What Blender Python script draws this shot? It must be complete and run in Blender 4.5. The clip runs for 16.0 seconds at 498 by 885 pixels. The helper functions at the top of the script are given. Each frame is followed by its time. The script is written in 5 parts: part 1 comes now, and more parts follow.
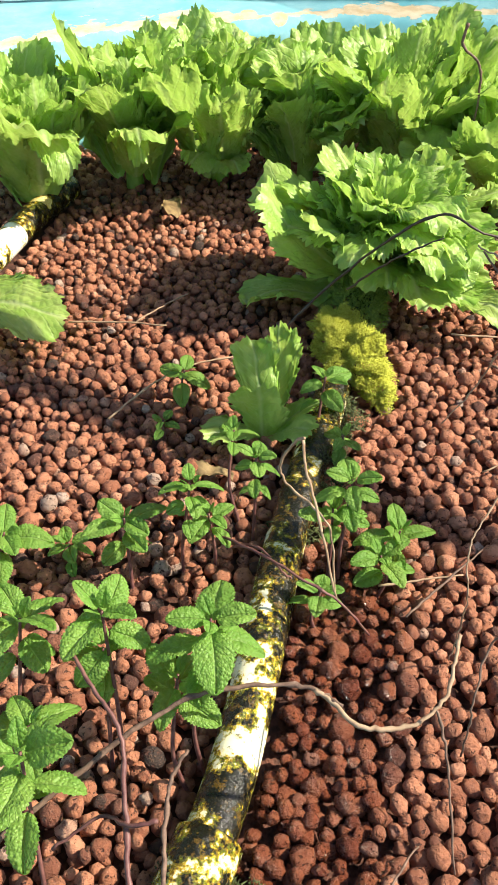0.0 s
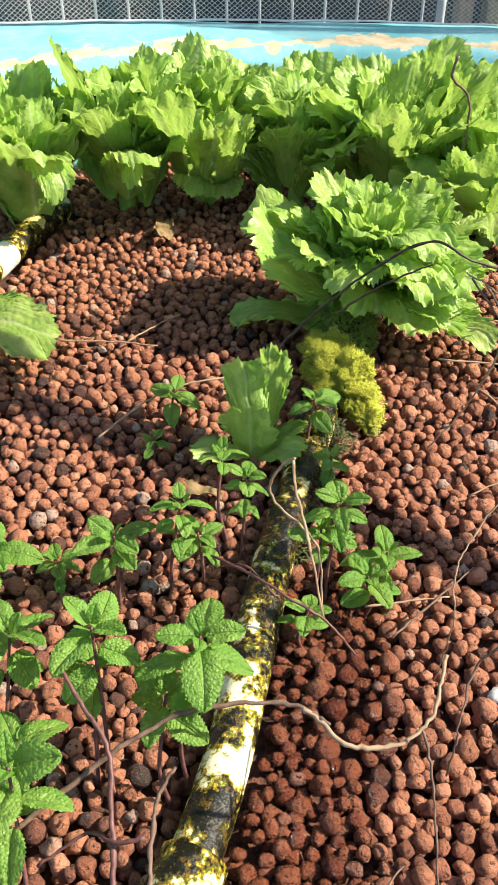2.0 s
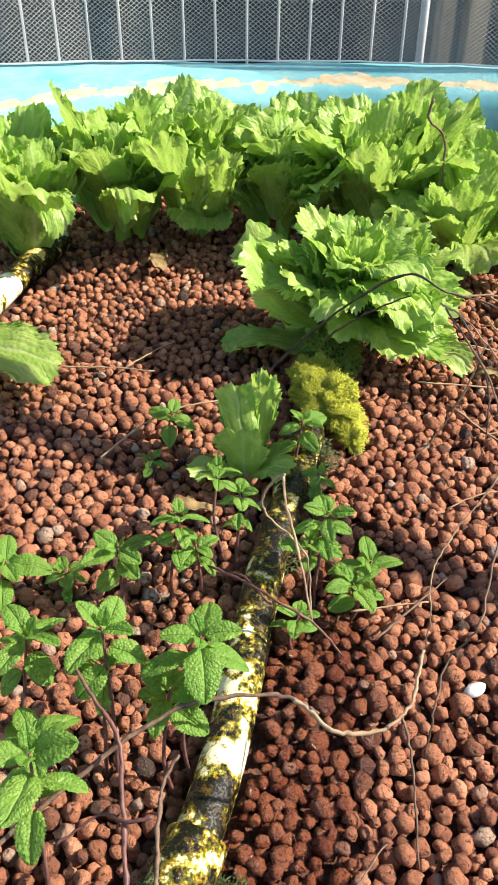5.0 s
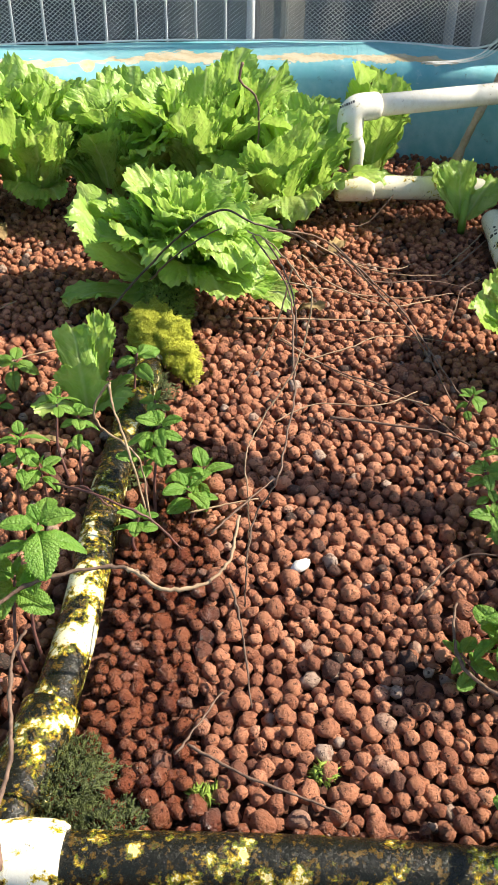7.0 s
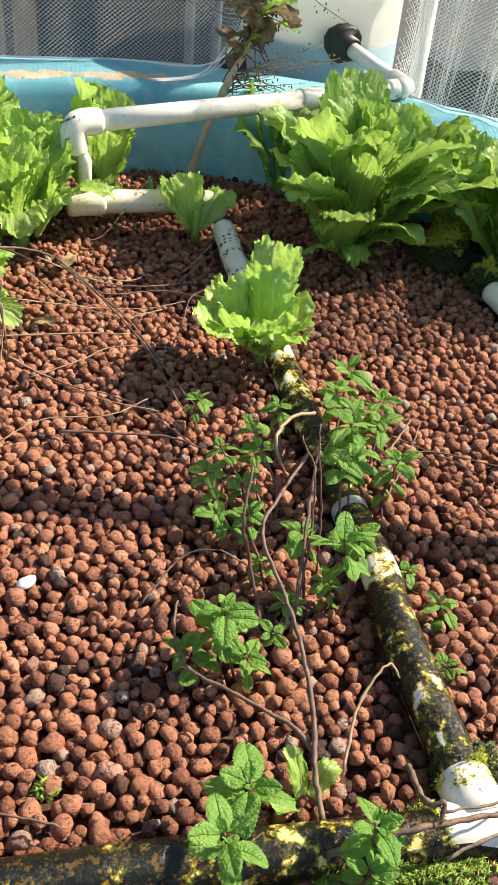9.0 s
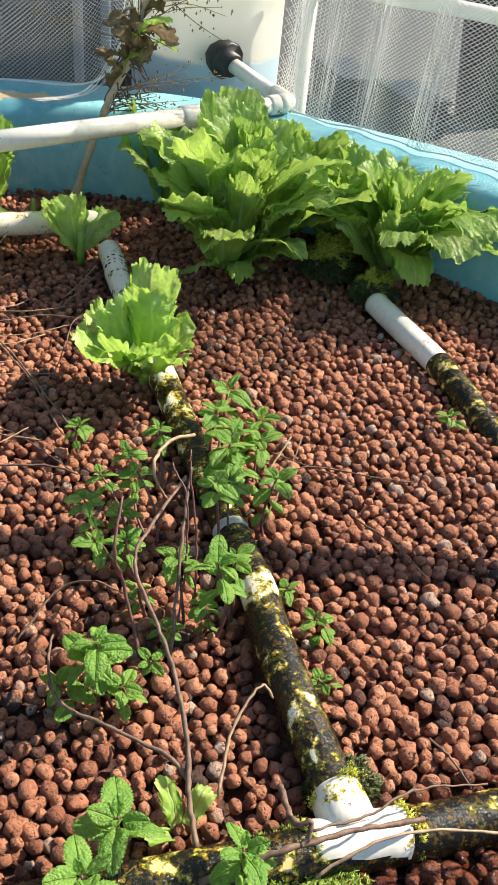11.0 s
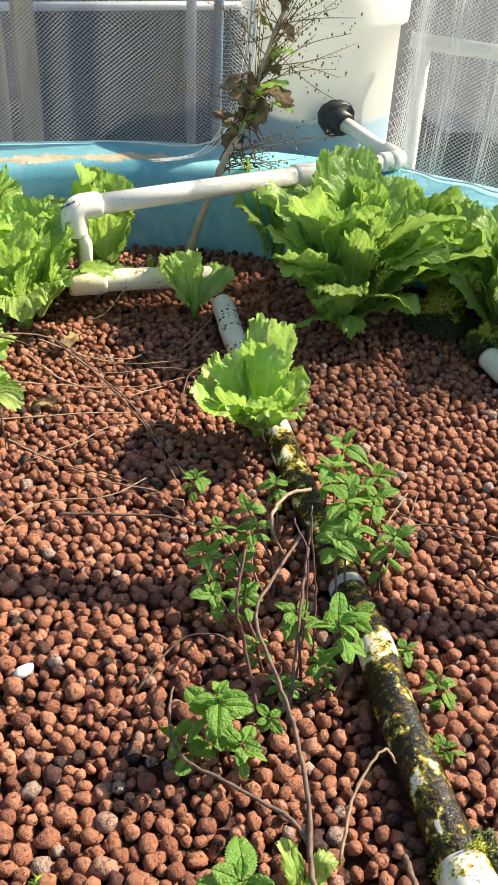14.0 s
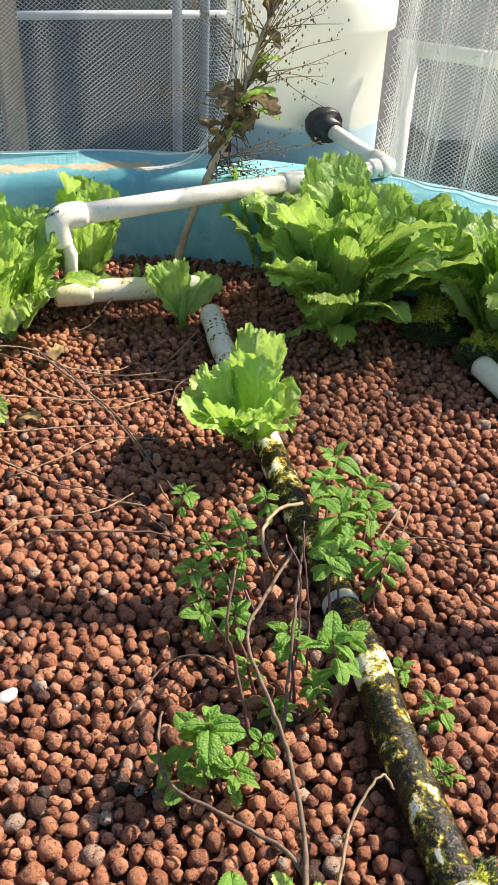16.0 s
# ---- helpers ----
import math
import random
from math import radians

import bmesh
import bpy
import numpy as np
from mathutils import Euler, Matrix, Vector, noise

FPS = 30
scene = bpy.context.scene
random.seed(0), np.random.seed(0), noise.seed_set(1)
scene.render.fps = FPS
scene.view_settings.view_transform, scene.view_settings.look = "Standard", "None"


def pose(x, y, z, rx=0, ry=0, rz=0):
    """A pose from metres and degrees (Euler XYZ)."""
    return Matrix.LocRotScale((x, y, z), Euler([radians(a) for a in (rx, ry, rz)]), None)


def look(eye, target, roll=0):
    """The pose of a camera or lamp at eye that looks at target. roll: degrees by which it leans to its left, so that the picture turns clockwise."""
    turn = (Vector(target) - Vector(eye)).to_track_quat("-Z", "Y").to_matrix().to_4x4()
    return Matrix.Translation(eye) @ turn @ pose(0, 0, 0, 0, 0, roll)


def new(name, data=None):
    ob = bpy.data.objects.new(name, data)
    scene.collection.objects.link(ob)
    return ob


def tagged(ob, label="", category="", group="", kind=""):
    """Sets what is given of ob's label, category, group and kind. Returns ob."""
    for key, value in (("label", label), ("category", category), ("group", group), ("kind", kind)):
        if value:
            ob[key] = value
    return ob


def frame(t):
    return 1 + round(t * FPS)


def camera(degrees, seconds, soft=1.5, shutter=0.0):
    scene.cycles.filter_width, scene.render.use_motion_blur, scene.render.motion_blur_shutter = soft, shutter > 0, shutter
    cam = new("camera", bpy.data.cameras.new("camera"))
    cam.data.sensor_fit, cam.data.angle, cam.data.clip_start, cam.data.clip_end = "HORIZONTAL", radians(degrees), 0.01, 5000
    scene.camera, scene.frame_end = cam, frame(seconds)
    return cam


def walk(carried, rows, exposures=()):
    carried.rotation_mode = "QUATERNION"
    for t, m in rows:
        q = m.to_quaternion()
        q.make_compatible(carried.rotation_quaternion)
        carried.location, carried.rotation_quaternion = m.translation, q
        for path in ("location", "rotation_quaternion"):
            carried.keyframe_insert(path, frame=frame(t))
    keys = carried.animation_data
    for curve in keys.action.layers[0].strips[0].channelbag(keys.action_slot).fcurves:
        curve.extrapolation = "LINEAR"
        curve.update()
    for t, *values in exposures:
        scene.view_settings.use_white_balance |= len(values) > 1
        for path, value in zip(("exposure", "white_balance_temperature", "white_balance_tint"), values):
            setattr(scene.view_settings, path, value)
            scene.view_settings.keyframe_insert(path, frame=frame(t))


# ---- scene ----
cam = camera(31.4, 16.0, soft=0.7)
PATH = [
    (0, (-0.008, 0.043, 0.526), (-0.003, 1.549, -0.79), -1.4),
    (0.5, (-0.018, 0.042, 0.525), (-0.032, 1.553, -0.785), -1.1),
    (1, (-0.026, 0.04, 0.525), (-0.033, 1.566, -0.768), -0.1),
    (1.5, (-0.023, 0.033, 0.531), (-0.018, 1.571, -0.747), 0.3),
    (2, (-0.012, 0.037, 0.529), (0.028, 1.575, -0.749), 0.3),
    (2.5, (0.018, 0.035, 0.528), (0.117, 1.572, -0.749), -0.3),
    (3, (0.026, 0.03, 0.534), (0.137, 1.567, -0.741), -0.5),
    (3.5, (0.011, 0.03, 0.537), (0.093, 1.573, -0.732), -0.3),
    (4, (-0.004, 0.019, 0.54), (0.06, 1.573, -0.718), 0.2),
    (4.2, (-0.014, 0.01, 0.545), (0.048, 1.57, -0.704), 0.4),
    (6.3, (-0.019, -0.076, 0.574), (0.074, 1.497, -0.658), -0.5),
    (6.4, (-0.02, -0.088, 0.563), (0.106, 1.495, -0.652), -0.1),
    (6.5, (-0.015, -0.087, 0.555), (0.145, 1.491, -0.664), 0.6),
    (7, (0.021, -0.114, 0.543), (0.339, 1.434, -0.683), 1.1),
    (7.5, (0.039, -0.13, 0.543), (0.476, 1.402, -0.666), 1.3),
    (8, (0.044, -0.137, 0.549), (0.572, 1.384, -0.637), 2.6),
    (8.5, (0.055, -0.143, 0.545), (0.671, 1.35, -0.635), 4.0),
    (8.8, (0.066, -0.145, 0.545), (0.752, 1.317, -0.635), 5.1),
    (9, (0.091, -0.145, 0.542), (0.828, 1.296, -0.632), 5.3),
    (9.2, (0.108, -0.15, 0.543), (0.901, 1.27, -0.622), 5.4),
    (9.3, (0.117, -0.151, 0.546), (0.931, 1.257, -0.618), 5.5),
    (9.4, (0.123, -0.153, 0.552), (0.957, 1.239, -0.617), 5.6),
    (9.5, (0.132, -0.16, 0.553), (0.976, 1.229, -0.613), 5.3),
    (9.7, (0.14, -0.163, 0.555), (1.01, 1.208, -0.613), 5.3),
    (11.8, (0.119, -0.16, 0.564), (0.997, 1.233, -0.572), 5.8),
    (12, (0.114, -0.16, 0.564), (0.978, 1.247, -0.566), 6.0),
    (12.5, (0.113, -0.165, 0.558), (0.941, 1.274, -0.558), 5.8),
    (13, (0.117, -0.167, 0.563), (0.913, 1.305, -0.533), 5.2),
    (13.5, (0.115, -0.157, 0.566), (0.872, 1.34, -0.521), 4.1),
    (14, (0.112, -0.148, 0.569), (0.835, 1.375, -0.508), 2.8),
    (14.5, (0.123, -0.131, 0.557), (0.815, 1.399, -0.529), 2.1),
    (15, (0.113, -0.129, 0.559), (0.815, 1.409, -0.51), 2.4),
    (15.5, (0.116, -0.131, 0.56), (0.839, 1.403, -0.5), 2.4),
    (16, (0.122, -0.129, 0.561), (0.868, 1.395, -0.499), 2.6),
]
walk(cam, [(t, look(eye, target, roll)) for t, eye, target, roll in PATH])

# ---- light ----
SUN_AZ, SUN_EL = 92.0, 41.0          # degrees: clockwise from +y, and above the horizon
world = bpy.data.worlds.new("world")
scene.world = world
world.use_nodes = True
wn = world.node_tree.nodes
sky = wn.new("ShaderNodeTexSky")
sky.sky_type = "NISHITA"
sky.sun_disc = False
sky.sun_elevation, sky.sun_rotation = radians(SUN_EL), radians(SUN_AZ)
wn["Background"].inputs["Strength"].default_value = 0.099
world.node_tree.links.new(sky.outputs["Color"], wn["Background"].inputs["Color"])
sun_data = bpy.data.lights.new("sun", "SUN")
sun_data.energy, sun_data.angle, sun_data.color = 5.4, radians(0.6), (1.0, 0.89, 0.73)
sun = new("sun", sun_data)
sun_way = Vector((math.sin(radians(SUN_AZ)) * math.cos(radians(SUN_EL)), math.cos(radians(SUN_AZ)) * math.cos(radians(SUN_EL)), math.sin(radians(SUN_EL))))
sun.matrix_world = look(sun_way * 6, (0, 0, 0))
scene.view_settings.exposure = 0.97


# ---- material helpers ----
class Nodes:
    """A short way to wire a node material."""

    def __init__(self, name, rough=0.6):
        self.mat = bpy.data.materials.new(name)
        self.mat.use_nodes = True
        self.tree = self.mat.node_tree
        self.bsdf = self.tree.nodes["Principled BSDF"]
        self.out = self.tree.nodes["Material Output"]
        self.bsdf.inputs["Roughness"].default_value = rough

    def add(self, kind, **values):
        node = self.tree.nodes.new(kind)
        for key, value in values.items():
            node.inputs[key.replace("_", " ")].default_value = value
        return node

    def link(self, a, b):
        self.tree.links.new(a, b)

    def coords(self):
        return self.add("ShaderNodeTexCoord").outputs["Object"]

    def place(self):
        return self.add("ShaderNodeNewGeometry").outputs["Position"]

    def noise(self, vector, scale, detail=4.0, rough=0.55, distort=0.0):
        n = self.add("ShaderNodeTexNoise", Scale=scale, Detail=detail, Roughness=rough, Distortion=distort)
        self.link(vector, n.inputs["Vector"])
        return n.outputs["Fac"]

    def ramp(self, fac, stops, smooth=True):
        n = self.tree.nodes.new("ShaderNodeValToRGB")
        n.color_ramp.interpolation = "EASE" if smooth else "LINEAR"
        el = n.color_ramp.elements
        while len(el) < len(stops):
            el.new(0.5)
        for e, (p, c) in zip(el, stops):
            e.position = p
            e.color = (c, c, c, 1) if isinstance(c, (int, float)) else (*c, 1)
        self.link(fac, n.inputs["Fac"])
        return n.outputs["Color"]

    def mix(self, fac, a, b, mode="MIX"):
        n = self.tree.nodes.new("ShaderNodeMix")
        n.data_type, n.blend_type = "RGBA", mode
        for value, sock in ((fac, n.inputs[0]), (a, n.inputs[6]), (b, n.inputs[7])):
            if isinstance(value, (int, float)):
                sock.default_value = value
            elif isinstance(value, tuple):
                sock.default_value = (*value, 1)
            else:
                self.link(value, sock)
        return n.outputs[2]

    def math(self, op, a, b=0.0, c=0.0):
        n = self.tree.nodes.new("ShaderNodeMath")
        n.operation = op
        for value, sock in zip((a, b, c), n.inputs):
            if isinstance(value, (int, float)):
                sock.default_value = value
            else:
                self.link(value, sock)
        return n.outputs[0]

    def color(self, socket):
        self.link(socket, self.bsdf.inputs["Base Color"])

    def rough(self, socket):
        self.link(socket, self.bsdf.inputs["Roughness"])

    def bump(self, height, strength, distance):
        n = self.add("ShaderNodeBump", Strength=strength, Distance=distance)
        self.link(height, n.inputs["Height"])
        self.link(n.outputs["Normal"], self.bsdf.inputs["Normal"])
        return n.outputs["Normal"]


def clay_material():
    m = Nodes("fired_clay", 0.75)
    p = m.place()
    geo = m.add("ShaderNodeNewGeometry")
    info = m.add("ShaderNodeObjectInfo")
    r = m.math("FRACT", m.math("ADD", geo.outputs["Random Per Island"], info.outputs["Random"]))
    tone = m.ramp(r, [(0.0, (0.04, 0.026, 0.02)), (0.04, (0.11, 0.042, 0.027)), (0.12, (0.27, 0.094, 0.047)), (0.45, (0.405, 0.161, 0.082)),
                      (0.80, (0.49, 0.205, 0.109)), (0.955, (0.60, 0.275, 0.158)), (0.98, (0.40, 0.28, 0.21)), (1.0, (0.46, 0.34, 0.27))], False)
    fine = m.noise(p, 420.0, 5.0, 0.7)
    blotch = m.noise(p, 150.0, 5.0, 0.7)
    c = m.mix(m.ramp(blotch, [(0.36, 0.60), (0.50, 0.0)]), tone, (0.15, 0.050, 0.031))
    c = m.mix(m.ramp(fine, [(0.52, 0.0), (0.72, 0.45)]), c, (0.47, 0.25, 0.16))
    wet = m.noise(p, 6.0, 3.0)
    sep = m.add("ShaderNodeSeparateXYZ")
    m.link(p, sep.inputs[0])
    # damp stones beside the leaking lower run of the mossy pipe
    across = m.math("SUBTRACT", sep.outputs[0], m.math("MULTIPLY", m.math("SUBTRACT", sep.outputs[1], 0.33), 0.24))
    near = m.math("ABSOLUTE", m.math("SUBTRACT", across, 0.025))
    damp = m.math("SUBTRACT", m.math("ADD", m.math("MULTIPLY", wet, 0.10), 0.035), m.math("ADD", near, m.math("MULTIPLY", m.math("MAXIMUM", m.math("SUBTRACT", sep.outputs[1], 0.42), 0.0), 0.5)))
    front = m.math("SUBTRACT", sep.outputs[1], m.math("SUBTRACT", 0.1745, m.math("MULTIPLY", sep.outputs[0], 0.235)))
    damp = m.math("MAXIMUM", damp, m.math("SUBTRACT", m.math("ADD", m.math("MULTIPLY", wet, 0.07), 0.008), front))
    damp = m.ramp(m.math("MULTIPLY", damp, 25.0), [(0.0, 0.0), (1.0, 1.0)])
    c = m.mix(m.math("MULTIPLY", damp, 0.76), c, (0.13, 0.030, 0.012))
    pit = m.ramp(m.noise(p, 330.0, 2.0, 0.5), [(0.31, 1.0), (0.38, 0.0)])
    c = m.mix(m.math("MULTIPLY", pit, 0.75), c, (0.03, 0.014, 0.010))
    m.color(c)
    m.rough(m.ramp(damp, [(0.0, 0.82), (1.0, 0.16)]))
    m.bump(m.math("ADD", m.math("MULTIPLY", fine, 0.7), m.math("SUBTRACT", m.math("MULTIPLY", blotch, 1.2), m.math("MULTIPLY", pit, 0.7))), 1.0, 0.0040)
    return m.mat


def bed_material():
    # dark floor colour deepens the shade in the gaps between the stones
    m = Nodes("dark_gap_floor", 0.9)
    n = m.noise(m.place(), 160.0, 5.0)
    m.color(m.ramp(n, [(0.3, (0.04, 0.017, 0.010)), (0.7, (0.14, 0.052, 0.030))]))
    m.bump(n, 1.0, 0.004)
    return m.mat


def paint_material():
    """Turquoise paint on fibreglass, flaked to beige along the lip (u: along the rim, v: across its section)."""
    m = Nodes("turquoise_paint", 0.32)
    uv = m.add("ShaderNodeUVMap").outputs[0]
    sep = m.add("ShaderNodeSeparateXYZ")
    m.link(uv, sep.inputs[0])
    p = m.place()
    big, mid, fine = m.noise(p, 7.0, 4.0), m.noise(p, 38.0, 6.0, 0.65), m.noise(p, 260.0, 4.0)
    blue = m.mix(m.ramp(mid, [(0.35, 0.0), (0.7, 0.7)]), (0.20, 0.50, 0.55), (0.34, 0.62, 0.66))
    blue = m.mix(m.ramp(big, [(0.45, 0.0), (0.75, 0.6)]), blue, (0.055, 0.36, 0.43))
    lip = m.math("SUBTRACT", 1.0, m.math("MULTIPLY", m.math("ABSOLUTE", m.math("SUBTRACT", sep.outputs[1], 0.40)), 9.0))
    flake = m.math("ADD", m.math("MULTIPLY", lip, 0.34), m.math("ADD", m.math("MULTIPLY", big, 0.62), m.math("MULTIPLY", mid, 0.55)))
    where = m.add("ShaderNodeSeparateXYZ")
    m.link(p, where.inputs[0])
    flake = m.math("SUBTRACT", flake, m.ramp(where.outputs[0], [(0.62, 0.0), (0.80, 0.30)]))
    flake = m.ramp(flake, [(0.795, 0.0), (0.815, 1.0)])
    for sx, sy in ((0.012, 1.437), (0.056, 1.424), (0.165, 1.452)):     # bare oval spots on the rim
        dx, dy = m.math("MULTIPLY", m.math("SUBTRACT", where.outputs[0], sx), 1.5), m.math("SUBTRACT", where.outputs[1], sy)
        away = m.math("ADD", m.math("SQRT", m.math("ADD", m.math("MULTIPLY", dx, dx), m.math("MULTIPLY", dy, dy))), m.math("MULTIPLY", mid, 0.012))
        spot = m.math("LESS_THAN", away, 0.025)
        flake = m.mix(spot, flake, (1.0, 1.0, 1.0))
    scuff = m.ramp(m.math("ADD", m.math("MULTIPLY", mid, 0.7), m.math("MULTIPLY", fine, 0.3)), [(0.60, 0.0), (0.64, 1.0)])
    cream = m.mix(m.ramp(mid, [(0.4, 0.0), (0.6, 1.0)]), (0.58, 0.45, 0.25), (0.68, 0.60, 0.42))
    c = m.mix(flake, blue, cream)
    c = m.mix(m.math("MULTIPLY", scuff, 0.5), c, (0.45, 0.62, 0.62))
    dirt = m.ramp(m.noise(p, 55.0, 6.0, 0.75), [(0.60, 0.0), (0.72, 0.7)])
    m.color(m.mix(dirt, c, (0.10, 0.12, 0.10)))
    m.bump(m.math("ADD", m.math("MULTIPLY", flake, -1.0), m.math("MULTIPLY", fine, 0.15)), 0.6, 0.0012)
    return m.mat


def pipe_material(name, algae, seed, bands=(), bare=(0.82, 0.79, 0.69), worn=(0.62, 0.55, 0.40)):
    """White PVC under growth: algae 0 (clean) to 1 (all black); bands: (y, more or less growth) down the bed."""
    m = Nodes(name, 0.3)
    p = m.add("ShaderNodeVectorMath")
    p.operation = "ADD"
    place = m.place()
    m.link(place, p.inputs[0])
    p.inputs[1].default_value = (seed, seed * 0.7, 0)
    p = p.outputs[0]
    big, mid, fine = m.noise(p, 34.0, 5.0, 0.6, 0.2), m.noise(p, 110.0, 6.0, 0.7, 0.1), m.noise(p, 480.0, 3.0)
    grow = m.math("ADD", m.math("MULTIPLY", big, 0.56), m.math("ADD", m.math("MULTIPLY", mid, 0.36), m.math("MULTIPLY", fine, 0.08)))
    grow = m.math("ADD", m.math("MULTIPLY", m.math("SUBTRACT", grow, 0.5), 3.2), algae)
    if bands:
        sep = m.add("ShaderNodeSeparateXYZ")
        m.link(place, sep.inputs[0])
        shift = m.ramp(sep.outputs[1], [(yy, 0.5 + d) for yy, d in bands], False)
        grow = m.math("ADD", grow, m.math("SUBTRACT", shift, 0.5))
    stain = m.noise(p, 150.0, 5.0, 0.7)
    white = m.mix(m.ramp(mid, [(0.4, 0.0), (0.8, 0.5)]), bare, worn)
    cream = m.mix(m.ramp(fine, [(0.4, 0.0), (0.6, 0.6)]), (0.75, 0.68, 0.44), (0.66, 0.56, 0.22))
    gold = m.mix(m.ramp(stain, [(0.45, 0.0), (0.6, 1.0)]), (0.54, 0.38, 0.02), (0.34, 0.33, 0.03))
    olive = m.mix(m.ramp(stain, [(0.42, 0.0), (0.58, 1.0)]), (0.19, 0.115, 0.012), (0.09, 0.115, 0.012))
    black = m.mix(m.ramp(stain, [(0.53, 0.0), (0.62, 0.9)]), (0.009, 0.009, 0.005), (0.13, 0.072, 0.010))
    c = m.mix(m.ramp(grow, [(0.42, 0.0), (0.44, 1.0)]), white, cream)
    c = m.mix(m.ramp(grow, [(0.465, 0.0), (0.485, 1.0)]), c, gold)
    c = m.mix(m.ramp(grow, [(0.515, 0.0), (0.55, 1.0)]), c, olive)
    c = m.mix(m.ramp(grow, [(0.59, 0.0), (0.64, 1.0)]), c, black)
    dots = m.math("MULTIPLY", m.ramp(stain, [(0.60, 0.0), (0.64, 1.0)]), m.ramp(grow, [(0.20, 0.0), (0.36, 0.85)]))
    m.color(m.mix(dots, c, (0.03, 0.028, 0.012)))
    m.rough(m.ramp(fine, [(0.3, 0.07), (0.7, 0.34)]))
    m.bump(m.math("ADD", m.math("MULTIPLY", m.ramp(grow, [(0.34, 0.0), (0.7, 1.0)]), mid), m.math("MULTIPLY", fine, 0.05)), 0.8, 0.0022)
    m.bsdf.inputs["Specular IOR Level"].default_value = 0.32
    return m.mat


def leaf_material(name, light, dark, glow, vein, wrinkle, gloss=0.42, cell=260.0, depth=0.0016, veiny=1.0):
    m = Nodes(name, gloss)
    uv = m.add("ShaderNodeUVMap").outputs[0]
    sep = m.add("ShaderNodeSeparateXYZ")
    m.link(uv, sep.inputs[0])
    u = m.math("ABSOLUTE", m.math("SUBTRACT", sep.outputs[0], 0.5))
    info = m.add("ShaderNodeObjectInfo")
    p = m.place()
    n = m.noise(p, 45.0, 4.0)
    c = m.mix(m.ramp(n, [(0.3, 0.0), (0.7, 1.0)]), dark, light)
    c = m.mix(m.math("MULTIPLY", info.outputs["Random"], 0.4), c, dark)
    rib = m.ramp(u, [(0.0, 1.0), (0.05, 0.0)])
    wave = m.math("SINE", m.math("ADD", m.math("MULTIPLY", m.math("SUBTRACT", sep.outputs[1], m.math("MULTIPLY", u, 0.75)), 62.0), m.math("MULTIPLY", n, 3.0)))
    side = m.ramp(wave, [(0.80, 0.0), (1.0, 0.6)])
    veins = m.math("MAXIMUM", rib, m.math("MULTIPLY", side, veiny))
    c = m.mix(m.math("MULTIPLY", veins, 0.55), c, vein)
    c = m.mix(m.ramp(m.noise(p, 130.0, 5.0, 0.7), [(0.68, 0.0), (0.76, 0.5)]), c, (0.22, 0.17, 0.05))
    cells = m.add("ShaderNodeTexVoronoi", Scale=cell)
    m.link(p, cells.inputs["Vector"])
    c = m.mix(m.ramp(cells.outputs["Distance"], [(0.35, 0.0), (0.75, 0.16)]), c, dark)
    m.color(c)
    height = m.math("ADD", m.math("MULTIPLY", cells.outputs["Distance"], -0.7), m.math("MULTIPLY", veins, -0.7))
    normal = m.bump(height, wrinkle, depth)
    thin = m.add("ShaderNodeBsdfTranslucent")
    m.link(m.mix(0.5, c, glow), thin.inputs["Color"])
    m.link(normal, thin.inputs["Normal"])
    both = m.add("ShaderNodeMixShader", Fac=0.45)
    m.link(m.bsdf.outputs[0], both.inputs[1])
    m.link(thin.outputs[0], both.inputs[2])
    m.link(both.outputs[0], m.out.inputs["Surface"])
    return m.mat


def plain_material(name, a, b, scale, rough, relief=0.3, depth=0.001, stretch=(1, 1, 1), metal=0.0):
    m = Nodes(name, rough)
    v = m.add("ShaderNodeVectorMath")
    v.operation = "MULTIPLY"
    m.link(m.coords(), v.inputs[0])
    v.inputs[1].default_value = stretch
    n = m.noise(v.outputs[0], scale, 6.0, 0.65)
    k = m.noise(v.outputs[0], scale * 0.15, 3.0)
    m.color(m.mix(m.math("MULTIPLY", k, 0.35), m.ramp(n, [(0.3, a), (0.7, b)]), a))
    m.bsdf.inputs["Metallic"].default_value = metal
    m.bump(n, relief, depth)
    return m.mat


def tank_material():
    """Milky translucent plastic with the water inside showing grey-blue below its level."""
    m = Nodes("milky_plastic", 0.4)
    p = m.place()
    sep = m.add("ShaderNodeSeparateXYZ")
    m.link(p, sep.inputs[0])
    n = m.noise(p, 14.0, 5.0)
    level = m.ramp(m.math("ADD", sep.outputs[2], m.math("MULTIPLY", n, 0.012)), [(0.190, 0.0), (0.202, 1.0)])
    milky = m.mix(n, (0.92, 0.91, 0.84), (0.86, 0.86, 0.79))
    c = m.mix(level, (0.36, 0.47, 0.54), milky)
    m.color(c)
    thin = m.add("ShaderNodeBsdfTranslucent")
    m.link(c, thin.inputs["Color"])
    both = m.add("ShaderNodeMixShader")
    m.link(m.math("MULTIPLY", level, 0.55), both.inputs[0])
    m.link(m.bsdf.outputs[0], both.inputs[1])
    m.link(thin.outputs[0], both.inputs[2])
    m.link(both.outputs[0], m.out.inputs["Surface"])
    return m.mat


